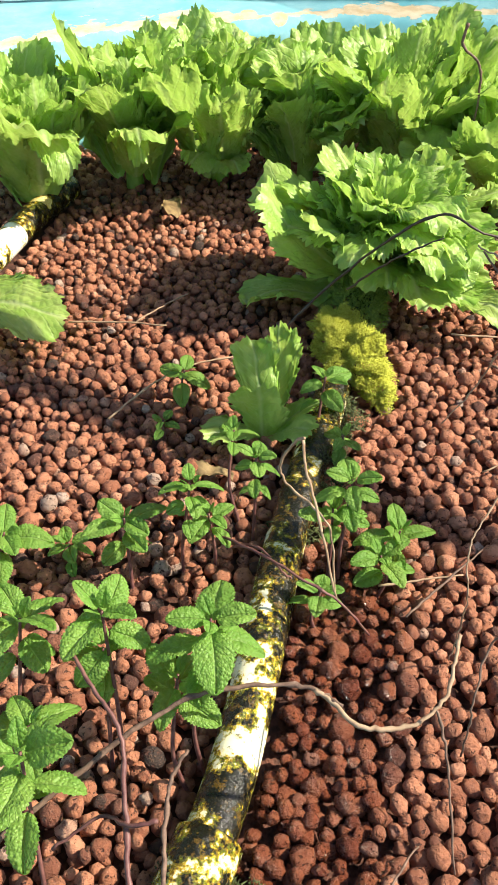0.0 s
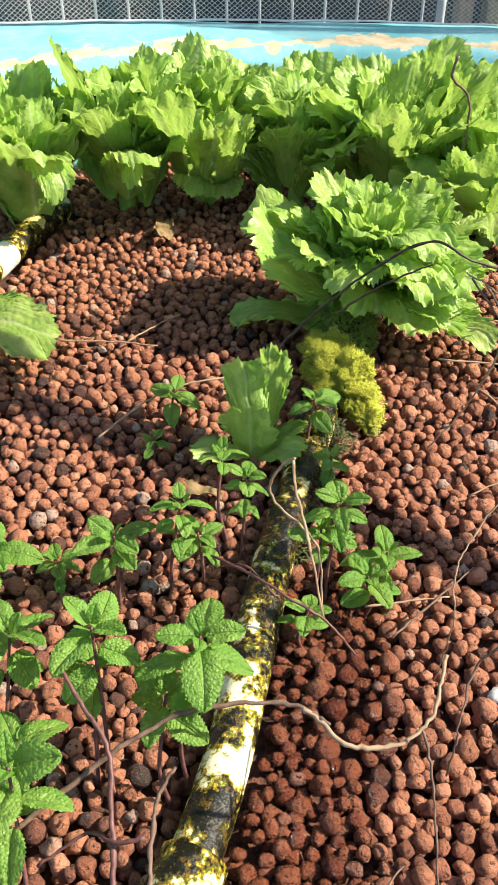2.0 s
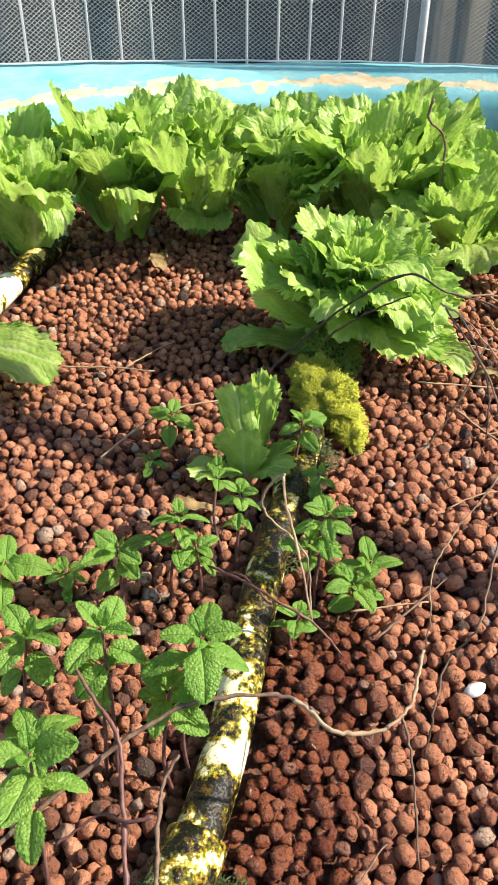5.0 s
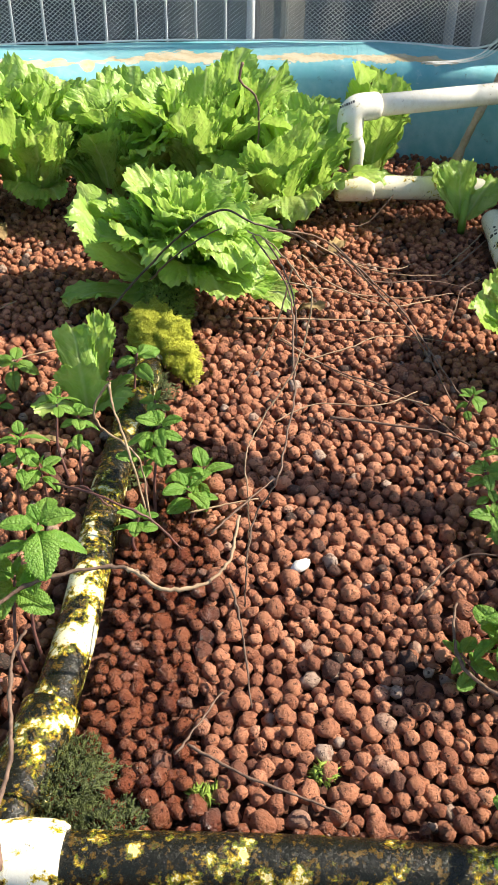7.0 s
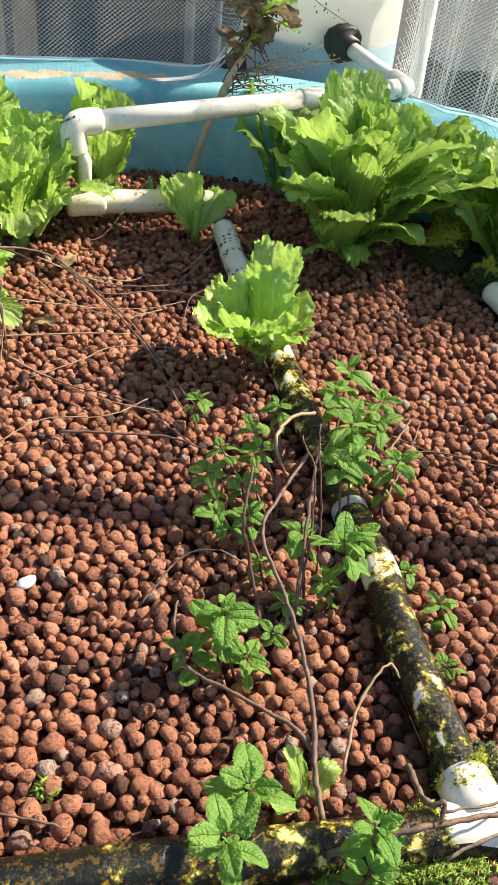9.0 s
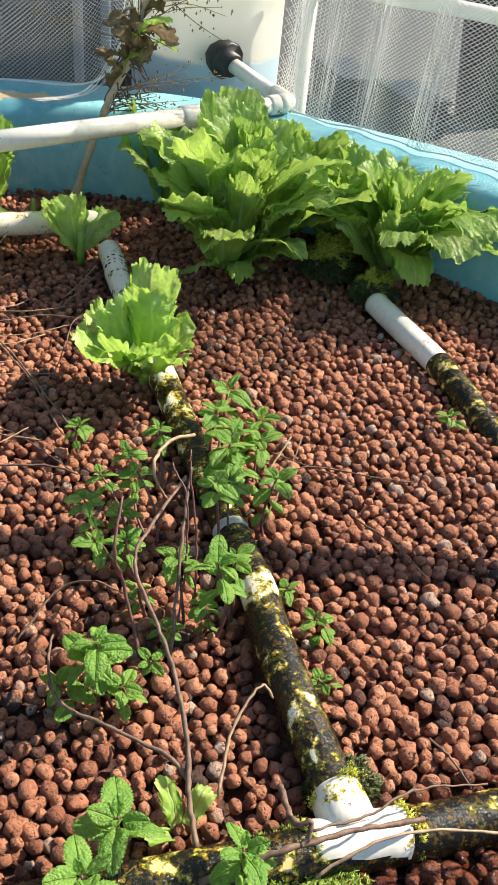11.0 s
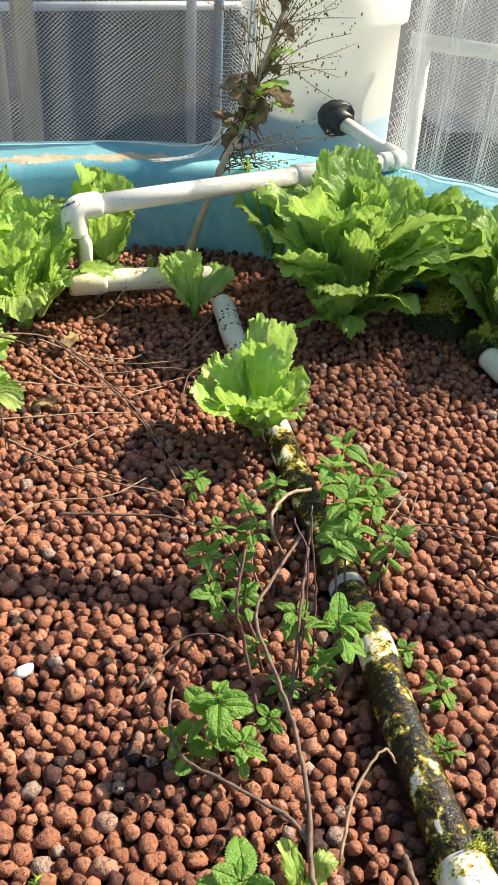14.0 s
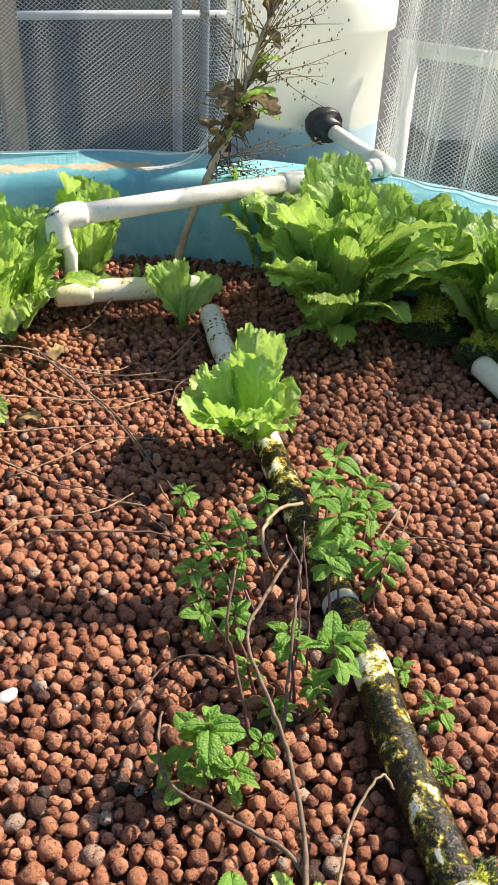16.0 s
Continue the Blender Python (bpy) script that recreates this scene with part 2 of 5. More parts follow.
CLAY, GAP_FLOOR, PAINT = clay_material(), bed_material(), paint_material()
PVC_CLEAN = pipe_material("white_pvc", 0.06, 3.0)
PVC_GREY = plain_material("scuffed_grey_pvc", (0.34, 0.34, 0.30), (0.58, 0.57, 0.52), 120.0, 0.45)
PVC_SPOT = pipe_material("spotted_pvc", 0.24, 5.0, (), (0.82, 0.77, 0.60), (0.66, 0.56, 0.34))
PVC_ALGAE = pipe_material("algae_covered_pvc", 0.62, 1.3, [(0.0, 0.16), (0.20, 0.14), (0.235, 0.07), (0.262, 0.0), (0.285, -0.055), (0.30, -0.055), (0.345, -0.05), (0.36, -0.03), (0.40, -0.05), (0.425, 0.02), (0.44, -0.02), (0.47, 0.04), (0.52, 0.10), (0.70, 0.06), (1.0, 0.1)], (0.80, 0.77, 0.54), (0.62, 0.56, 0.16))
PVC_BLACK = pipe_material("black_algae_pvc", 0.70, 8.1, (), (0.60, 0.46, 0.16), (0.42, 0.30, 0.08))
PVC_LONG = pipe_material("long_pipe_algae", 0.70, 8.1, [(0.0, -0.04), (0.12, -0.02), (0.20, 0.02), (0.274, 0.04), (0.280, -0.38), (0.299, -0.38), (0.308, -0.05), (0.40, 0.0), (0.50, -0.06), (0.58, -0.05), (0.625, -0.12), (0.64, -0.34), (0.68, -0.30)])
PVC_GOLD = pipe_material("golden_algae_pvc", 0.745, 2.4, (), (0.66, 0.52, 0.20), (0.50, 0.36, 0.08))
PVC_STAINED = pipe_material("stained_white_pvc", 0.34, 9.2)
PVC_TEE = pipe_material("worn_white_pvc", 0.23, 6.6)
LETTUCE = leaf_material("lettuce_leaf", (0.465, 0.61, 0.17), (0.285, 0.49, 0.08), (0.545, 0.76, 0.13), (0.60, 0.68, 0.36), 0.8, 0.42, 170.0, 0.0018, 0.4)
FADING = leaf_material("fading_leaf", (0.42, 0.42, 0.10), (0.24, 0.20, 0.05), (0.50, 0.52, 0.10), (0.52, 0.46, 0.22), 0.8, 0.5, 130.0, 0.0026)
MINT = leaf_material("mint_leaf", (0.29, 0.49, 0.09), (0.15, 0.34, 0.045), (0.38, 0.60, 0.07), (0.34, 0.50, 0.16), 0.9, 0.50, 520.0, 0.0016, 0.8)
STEM_PURPLE = plain_material("purple_stem", (0.09, 0.03, 0.03), (0.20, 0.09, 0.07), 180.0, 0.55)
STEM_BROWN = plain_material("woody_brown_stem", (0.08, 0.045, 0.03), (0.24, 0.15, 0.10), 160.0, 0.7, 0.6)
STRAW = plain_material("dry_straw", (0.24, 0.15, 0.085), (0.44, 0.32, 0.20), 150.0, 0.7)
BLACK_STEM = plain_material("black_stem", (0.018, 0.012, 0.009), (0.075, 0.048, 0.032), 200.0, 0.5)
STALK = plain_material("bleached_stalk", (0.42, 0.31, 0.19), (0.68, 0.56, 0.38), 70.0, 0.7, 0.6, 0.002)
MOSS = plain_material("yellow_green_moss", (0.37, 0.40, 0.03), (0.62, 0.64, 0.09), 300.0, 0.9, 0.8, 0.002)
MOSS_LEAFY = plain_material("leafy_green_moss", (0.12, 0.20, 0.02), (0.34, 0.44, 0.06), 260.0, 0.7, 0.6, 0.001)
# dark wet moss; also stands in for shaded moss at the short pipe
MOSS_DARK = plain_material("wet_and_shaded_moss", (0.022, 0.032, 0.008), (0.10, 0.13, 0.018), 240.0, 0.6, 0.8, 0.002)
NET = plain_material("white_netting", (0.70, 0.70, 0.68), (0.86, 0.86, 0.84), 60.0, 0.6)
RUBBER = plain_material("black_rubber", (0.010, 0.010, 0.010), (0.03, 0.03, 0.03), 90.0, 0.5)
WIRE = plain_material("white_coated_wire", (0.60, 0.62, 0.63), (0.75, 0.76, 0.76), 50.0, 0.4)
TIMBER = plain_material("weathered_timber", (0.24, 0.17, 0.11), (0.42, 0.32, 0.22), 30.0, 0.8, 0.5, 0.002, (6, 6, 0.6))
# very dark panels: their colour also holds the shade behind the netting
SLATE = plain_material("blue_grey_panel", (0.014, 0.018, 0.027), (0.032, 0.038, 0.052), 9.0, 0.7)
GREY_PAINT = plain_material("grey_blue_paint", (0.16, 0.19, 0.24), (0.24, 0.27, 0.32), 20.0, 0.6)
DRY_LEAF = plain_material("withered_leaf", (0.10, 0.06, 0.025), (0.34, 0.24, 0.10), 60.0, 0.8, 0.8, 0.002)
CHALK = plain_material("chalk_white_stone", (0.55, 0.54, 0.50), (0.78, 0.77, 0.74), 200.0, 0.85, 0.8, 0.001)
MILKY = tank_material()


def ground_material():
    """Shade by the wall painted dark, pale sunlit gravel on the tank's side."""
    m = Nodes("shaded_ground_and_gravel", 0.95)
    p = m.place()
    sep = m.add("ShaderNodeSeparateXYZ")
    m.link(p, sep.inputs[0])
    n, f = m.noise(p, 3.0, 5.0), m.noise(p, 60.0, 5.0)
    pale = m.ramp(m.math("ADD", m.math("SUBTRACT", sep.outputs[0], m.math("MULTIPLY", sep.outputs[1], 0.45)), m.math("MULTIPLY", n, 0.5)), [(0.55, 0.0), (0.75, 1.0)])
    # the dark tone stands for shade lying over this side of the ground
    shaded_soil = m.ramp(f, [(0.3, (0.02, 0.016, 0.013)), (0.7, (0.07, 0.055, 0.045))])
    gravel = m.ramp(f, [(0.3, (0.035, 0.035, 0.034)), (0.7, (0.10, 0.098, 0.094))])
    m.color(m.mix(pale, shaded_soil, gravel))
    m.bump(f, 0.8, 0.008)
    return m.mat


GROUND = ground_material()


# ---- mesh helpers ----
def mesh_of(name, verts, faces, material, uvs=None, smooth=True):
    me = bpy.data.meshes.new(name)
    me.from_pydata([tuple(v) for v in verts], [], faces)
    if uvs is not None:
        layer = me.uv_layers.new(name="UVMap")
        loops = np.zeros(len(me.loops), dtype=np.int32)
        me.loops.foreach_get("vertex_index", loops)
        layer.data.foreach_set("uv", np.asarray(uvs, dtype=np.float32)[loops].ravel())
    if smooth:
        me.polygons.foreach_set("use_smooth", [True] * len(me.polygons))
    me.materials.append(material)
    me.update()
    return me


def part(name, bm, material, parent, label=""):
    """Links a bmesh, or a mesh, as one object under a thing or a part."""
    if isinstance(bm, bmesh.types.BMesh):
        me = bpy.data.meshes.new(name)
        bm.to_mesh(me)
        bm.free()
        me.materials.append(material)
    else:
        me = bm
    ob = new(name, me)
    ob.parent = parent
    if label:
        ob["label"] = label
    return ob


def thing(name, at, label, category, group="", kind=""):
    ob = new(name)
    ob.empty_display_size = 0.02
    ob.location = at
    return tagged(ob, label, category, group, kind)


def spline(points, per=6):
    """A Catmull-Rom line through the points."""
    p = [Vector(q) for q in points]
    p = [p[0] * 2 - p[1]] + p + [p[-1] * 2 - p[-2]]
    out = []
    for i in range(1, len(p) - 2):
        a, b, c, d = p[i - 1:i + 3]
        for k in range(per):
            t = k / per
            out.append(0.5 * (2 * b + (c - a) * t + (2 * a - 5 * b + 4 * c - d) * t * t + (3 * b - a - 3 * c + d) * t ** 3))
    return out + [p[-2]]


def tube_data(line, radii, sides=8, origin=(0, 0, 0), flat=1.0):
    """Vertices and faces of a closed tube along a line; radii: one number or one for each point."""
    origin = Vector(origin)
    n = len(line)
    if isinstance(radii, (int, float)):
        radii = [radii] * n
    verts, faces = [], []
    a = None
    for i, q in enumerate(line):
        d = (line[min(i + 1, n - 1)] - line[max(i - 1, 0)]).normalized()
        if a is None:
            a = d.cross(Vector((0.1, 0.05, 1)))
            if a.length < 0.1:
                a = d.cross(Vector((1, 0, 0)))
        a = (a - d * a.dot(d)).normalized()
        b = a.cross(d).normalized()
        for k in range(sides):
            w = 2 * math.pi * k / sides
            verts.append(q - origin + (a * math.cos(w) + b * math.sin(w) * flat) * radii[i])
    for i in range(n - 1):
        for k in range(sides):
            j = (k + 1) % sides
            faces.append((i * sides + k, i * sides + j, (i + 1) * sides + j, (i + 1) * sides + k))
    faces.append(tuple(range(sides))[::-1])
    faces.append(tuple((n - 1) * sides + k for k in range(sides)))
    return verts, faces


def tube(name, line, radii, material, sides=8, origin=(0, 0, 0), flat=1.0):
    v, f = tube_data(line, radii, sides, origin, flat)
    return mesh_of(name, v, f, material)


def twig_radii(n, r, rng, tip=0.5):
    """Radii that thin towards the end, with knots."""
    return [r * (1 - (1 - tip) * i / max(n - 1, 1)) * (1 + rng.uniform(-0.12, 0.12) + (0.35 if rng.random() < 0.1 else 0)) for i in range(n)]


# ---- the tub ----
LIP = [(-0.62, 0.60), (-0.56, 1.00), (-0.42, 1.22), (-0.24, 1.345), (0.00, 1.400), (0.17, 1.415), (0.37, 1.400), (0.50, 1.380), (0.62, 1.345), (0.74, 1.262),
       (0.87, 1.145), (0.98, 1.01), (1.06, 0.87), (1.105, 0.73), (1.13, 0.50), (1.10, 0.05), (0.95, -0.35), (0.30, -0.52), (-0.35, -0.42), (-0.60, 0.05)]


def closed_loop(points, per):
    p = [Vector((*q, 0)) for q in points]
    n, out = len(p), []
    for i in range(n):
        a, b, c, d = p[i - 1], p[i], p[(i + 1) % n], p[(i + 2) % n]
        for k in range(per):
            t = k / per
            out.append(0.5 * (2 * b + (c - a) * t + (2 * a - 5 * b + 4 * c - d) * t * t + (3 * b - a - 3 * c + d) * t ** 3))
    return out


def build_tub():
    loop = closed_loop(LIP, 8)
    n = len(loop)
    # section: how far outwards from the lip, and how high, from the floor inside over the rim to the outer skirt
    section = [(-0.040, -0.30), (-0.030, -0.05), (-0.022, 0.06), (-0.014, 0.115), (-0.004, 0.134), (0.010, 0.142), (0.030, 0.144), (0.070, 0.145), (0.105, 0.148),
               (0.118, 0.146), (0.124, 0.138), (0.124, 0.10), (0.116, 0.10), (0.110, -0.02), (0.100, -0.36)]
    verts, faces, uvs = [], [], []
    run = 0.0
    for i, q in enumerate(loop):
        d = (loop[(i + 1) % n] - loop[i - 1]).normalized()
        out = Vector((-d.y, d.x, 0))
        run += (loop[i] - loop[i - 1]).length if i else 0
        flare = 1 + 0.85 * min(1, max(0, (0.06 - q.x) / 0.30)) * (1 if q.y > 1.1 else 0)
        for k, (o, z) in enumerate(section):
            o = o * flare if o > 0.03 else o
            w = noise.noise((q.x * 5, q.y * 5, k * 0.3)) * 0.003
            verts.append((q.x + out.x * (o + w), q.y + out.y * (o + w), z + w * 0.6))
            uvs.append((run, k / (len(section) - 1)))
    m = len(section)
    for i in range(n):
        j = (i + 1) % n
        for k in range(m - 1):
            faces.append((i * m + k, i * m + k + 1, j * m + k + 1, j * m + k))
    shell = new("grow_tub", mesh_of("grow_tub", verts, faces, PAINT, uvs))
    tagged(shell, "turquoise painted fibreglass grow tub with flaking rim", "tub", kind="structure")


build_tub()

# ---- pipes ----
R_MAIN, R_SMALL = 0.0168, 0.0134


def collar(name, parent, a, b, r, material, label=""):
    """A short socket with rounded ends between two points."""
    a, b = Vector(a), Vector(b)
    line = [a + (b - a) * t for t in (0, 0.04, 0.12, 0.5, 0.88, 0.96, 1)]
    return part(name, tube(name, line, [r * s for s in (0.86, 0.95, 1, 1, 1, 0.95, 0.86)], material, 24), material, parent, label)


PIPES = "drain pipes in the bed"
AXIS_A = [(-0.068, 0.196, 0.008), (-0.026, 0.312, 0.010), (-0.003, 0.405, 0.011), (0.020, 0.513, 0.011), (0.052, 0.625, 0.011), (0.088, 0.750, 0.010), (0.118, 0.86, 0.008), (0.15, 0.99, 0.000)]
AXIS_B = [(0.400, 0.074, 0.010), (0.419, 0.166, 0.012), (0.438, 0.245, 0.012), (0.455, 0.300, 0.012), (0.474, 0.385, 0.006), (0.516, 0.592, 0.008), (0.530, 0.665, 0.013), (0.573, 0.890, 0.018), (0.584, 0.935, 0.022), (0.597, 0.990, 0.024)]
AXIS_C = [(0.890, 0.720, 0.014), (0.879, 0.640, 0.013), (0.868, 0.558, 0.012), (0.856, 0.49, 0.006), (0.83, 0.36, -0.010)]
AXIS_FRONT = [(-0.30, 0.236, 0.001), (-0.068, 0.182, 0.003), (0.136, 0.139, 0.002), (0.402, 0.068, 0.003), (0.62, 0.010, 0.003)]
AXIS_BACK = [(0.392, 1.085, 0.048), (0.51, 1.066, 0.047), (0.618, 1.046, 0.044)]
AXIS_STUB = [(-0.300, 0.955, 0.016), (-0.285, 1.005, 0.016), (-0.268, 1.060, 0.016), (-0.235, 1.16, 0.010)]


def sub_line(points, a, b, per=14):
    """The stretch of a smooth line between two fractions of its length."""
    line = spline(points, per)
    n = len(line) - 1
    return line[round(a * n):round(b * n) + 1]


def along_b(f):
    """A point of the long pipe's axis at a fraction of its length."""
    line = spline(AXIS_B, 40)
    return line[round(f * (len(line) - 1))]


def build_pipes():
    a = thing("mossy_drain_pipe", AXIS_A[0], "half-buried PVC drain pipe blotched with white, yellow and black algae", "pipe", PIPES)
    a.location = (0, 0, 0)
    part("pipe", tube("pipe", spline(AXIS_A, 14), R_MAIN * 0.95, PVC_ALGAE, 28), PVC_ALGAE, a)
    p, q = Vector((-0.105, 0.194, 0.006)), Vector((-0.030, 0.175, 0.006))
    tee = collar("tee", a, p, q, 0.0215, PVC_STAINED, "white tee fitting worn bare of algae")
    stem = sub_line(AXIS_A, 0.02, 0.10)
    part("socket", tube("socket", stem, 0.0212, PVC_ALGAE, 24), PVC_ALGAE, a)

    b = thing("long_drain_pipe", (0, 0, 0), "long half-buried PVC pipe mostly black with algae", "pipe", PIPES)
    part("pipe", tube("pipe", sub_line(AXIS_B, 0, 0.70), R_MAIN, PVC_LONG, 28), PVC_LONG, b)
    upper = part("upper_pipe", tube("upper_pipe", sub_line(AXIS_B, 0.70, 1.0), R_MAIN * 0.99, PVC_SPOT, 28), PVC_SPOT, b, "white pipe end speckled with black dots")
    slots = sub_line(AXIS_B, 0.70, 0.93, 40)
    rng = random.Random(61)
    hole = tube("slot", [Vector((-0.0052, 0, 0)), Vector((-0.004, 0, 0)), Vector((0.0, 0, 0)), Vector((0.004, 0, 0)), Vector((0.0052, 0, 0))], [0.0004, 0.0014, 0.0016, 0.0014, 0.0004], BLACK_STEM, 8)
    for i in range(4, len(slots) - 2, 14):
        way = (slots[i + 1] - slots[i]).normalized()
        side = way.cross(Vector((0, 0, 1))).normalized()
        for ang in (-58, -34, -6, 30, 52):
            up = Vector((0, 0, 1)) * math.cos(radians(ang)) + side * math.sin(radians(ang))
            m = Matrix((way.cross(up), way, up)).transposed().to_4x4()
            ob = part("slot", hole, BLACK_STEM, upper)
            ob.matrix_basis = Matrix.Translation(slots[i] + up * (R_MAIN * 0.985)) @ m @ pose(0, rng.uniform(-0.003, 0.003), 0, 0, 0, rng.uniform(-14, 14)) @ Matrix.Diagonal((rng.uniform(0.15, 0.75), rng.uniform(0.5, 1.7), 0.5, 1))
    body = [Vector((0.369, 0.0795, 0.005)).lerp(Vector((0.436, 0.0595, 0.005)), t) for t in (0, 0.015, 0.06, 0.25, 0.5, 0.75, 0.94, 0.985, 1)]
    part("tee", tube("tee", body, [0.0150, 0.0172, 0.0188, 0.0186, 0.0190, 0.0186, 0.0188, 0.0172, 0.0150], PVC_TEE, 28), PVC_TEE, b, "bright white tee with a yellow-green edge")
    part("socket", tube("socket", [along_b(0.0), along_b(0.012), along_b(0.030), along_b(0.036), along_b(0.038)], [0.0195, 0.0196, 0.0194, 0.0186, 0.0170], PVC_TEE, 28), PVC_TEE, b)
    part("bare_band", tube("bare_band", sub_line(AXIS_B, 0.438, 0.448), R_MAIN * 1.03, PVC_GREY, 28), PVC_GREY, b, "scuffed grey-white ring")

    c = thing("short_drain_pipe", (0, 0, 0), "clean white PVC pipe with an algae-dark lower end", "pipe", PIPES)
    part("pipe", tube("pipe", sub_line(AXIS_C, 0.0, 0.52), R_MAIN, PVC_CLEAN, 28), PVC_CLEAN, c)
    part("buried_end", tube("buried_end", sub_line(AXIS_C, 0.52, 1.0), R_MAIN * 1.02, PVC_BLACK, 28), PVC_BLACK, c)

    f = thing("front_drain_pipe", (0, 0, 0), "cross pipe of PVC under brown and yellow algae", "pipe", PIPES)
    part("pipe", tube("pipe", spline(AXIS_FRONT, 14), 0.0184, PVC_GOLD, 28), PVC_GOLD, f)

    s = thing("side_drain_pipe", (0, 0, 0), "short stub of pipe with peeling white surface", "pipe", PIPES)
    part("pipe", tube("pipe", sub_line(AXIS_STUB, 0.0, 0.42), R_MAIN, PVC_STAINED, 28), PVC_STAINED, s)
    part("buried_end", tube("buried_end", sub_line(AXIS_STUB, 0.42, 1.0), R_MAIN * 1.02, PVC_BLACK, 28), PVC_BLACK, s)

    g = thing("feed_pipe", (0, 0, 0), "white PVC feed pipe rising to run to the tank", "pipe")
    part("back_pipe", tube("back_pipe", spline(AXIS_BACK, 8), R_MAIN, PVC_SPOT, 28), PVC_SPOT, g)
    foot = Vector((0.414, 1.082, 0.048))
    part("riser", tube("riser", [foot, foot + Vector((0.001, -0.004, 0.06)), Vector((0.401, 1.077, 0.150))], 0.0100, PVC_CLEAN, 24), PVC_CLEAN, g)
    collar("tee", g, (0.388, 1.086, 0.048), (0.443, 1.077, 0.048), 0.0205, PVC_SPOT)
    corner = Vector((0.400, 1.076, 0.163))
    way = Vector((0.368, 0.055, 0.0)).normalized()
    down = Vector((0, 0, -1))
    bend = [corner + down * t for t in (0.040, 0.039, 0.034, 0.024, 0.016)]
    bend += [corner + down * 0.016 * (1 - t) ** 2 + way * 0.016 * t * t for t in (0.2, 0.35, 0.5, 0.65, 0.8, 1.0)]
    bend += [corner + way * t for t in (0.024, 0.034, 0.039, 0.040)]
    part("elbow", tube("elbow", bend, [0.0160, 0.0176] + [0.0186] * (len(bend) - 4) + [0.0176, 0.0160], PVC_CLEAN, 28), PVC_CLEAN, g, "white elbow with worn printed letters")
    mid, end = Vector((0.795, 1.136, 0.163)), Vector((0.995, 1.168, 0.164))
    part("cross_pipe", tube("cross_pipe", [corner + way * 0.02, corner.lerp(mid, 0.5), mid], 0.0150, PVC_CLEAN, 28), PVC_CLEAN, g)
    collar("coupling", g, mid - way * 0.018, mid + way * 0.026, 0.0182, PVC_CLEAN)
    part("thin_pipe", tube("thin_pipe", [mid, mid.lerp(end, 0.5), end], R_SMALL, PVC_CLEAN, 24), PVC_CLEAN, g)
    collar("end_socket", g, end - way * 0.040, end - way * 0.006, 0.0165, PVC_CLEAN)
    hole = Vector((0.960, 1.330, 0.200))
    back = (hole - end).normalized()
    turn = [end - way * 0.02, end - way * 0.008, end + way * 0.004 + back * 0.004, end + back * 0.016 + way * 0.004, end + back * 0.036]
    part("end_elbow", tube("end_elbow", turn, 0.0168, PVC_CLEAN, 24), PVC_CLEAN, g)
    part("tank_pipe", tube("tank_pipe", [end + back * 0.02, end.lerp(hole, 0.5), hole], R_SMALL, PVC_CLEAN, 24), PVC_CLEAN, g)


build_pipes()


def build_printing():
    """The worn print on the elbow: plain dark bars."""
    n = Vector((-0.55, -0.55, 0.62)).normalized()
    sign = thing("elbow_print", (0, 0, 0), "faded dark printing on the white elbow", "print")
    sign.matrix_basis = Matrix.Translation(Vector((0.402, 1.076, 0.160)) + n * 0.0192) @ n.to_track_quat("Z", "Y").to_matrix().to_4x4() @ pose(0, 0, 0, 0, 0, 35)
    for i in range(7):
        w = 0.0016 if i % 3 else 0.0026
        v = [(-w / 2 + i * 0.0032 - 0.011, y, z) for y in (-0.0018, 0.0018) for z in (0, 0.0004)] + [(w / 2 + i * 0.0032 - 0.011, y, z) for y in (-0.0018, 0.0018) for z in (0, 0.0004)]
        part("bar", mesh_of("bar", v, [(0, 1, 3, 2), (4, 6, 7, 5), (0, 4, 5, 1), (2, 3, 7, 6), (1, 5, 7, 3), (0, 2, 6, 4)], RUBBER, smooth=False), RUBBER, sign)


build_printing()


# ---- lettuce ----
def ease(a, b, x):
    t = min(1.0, max(0.0, (x - a) / (b - a)))
    return t * t * (3 - 2 * t)


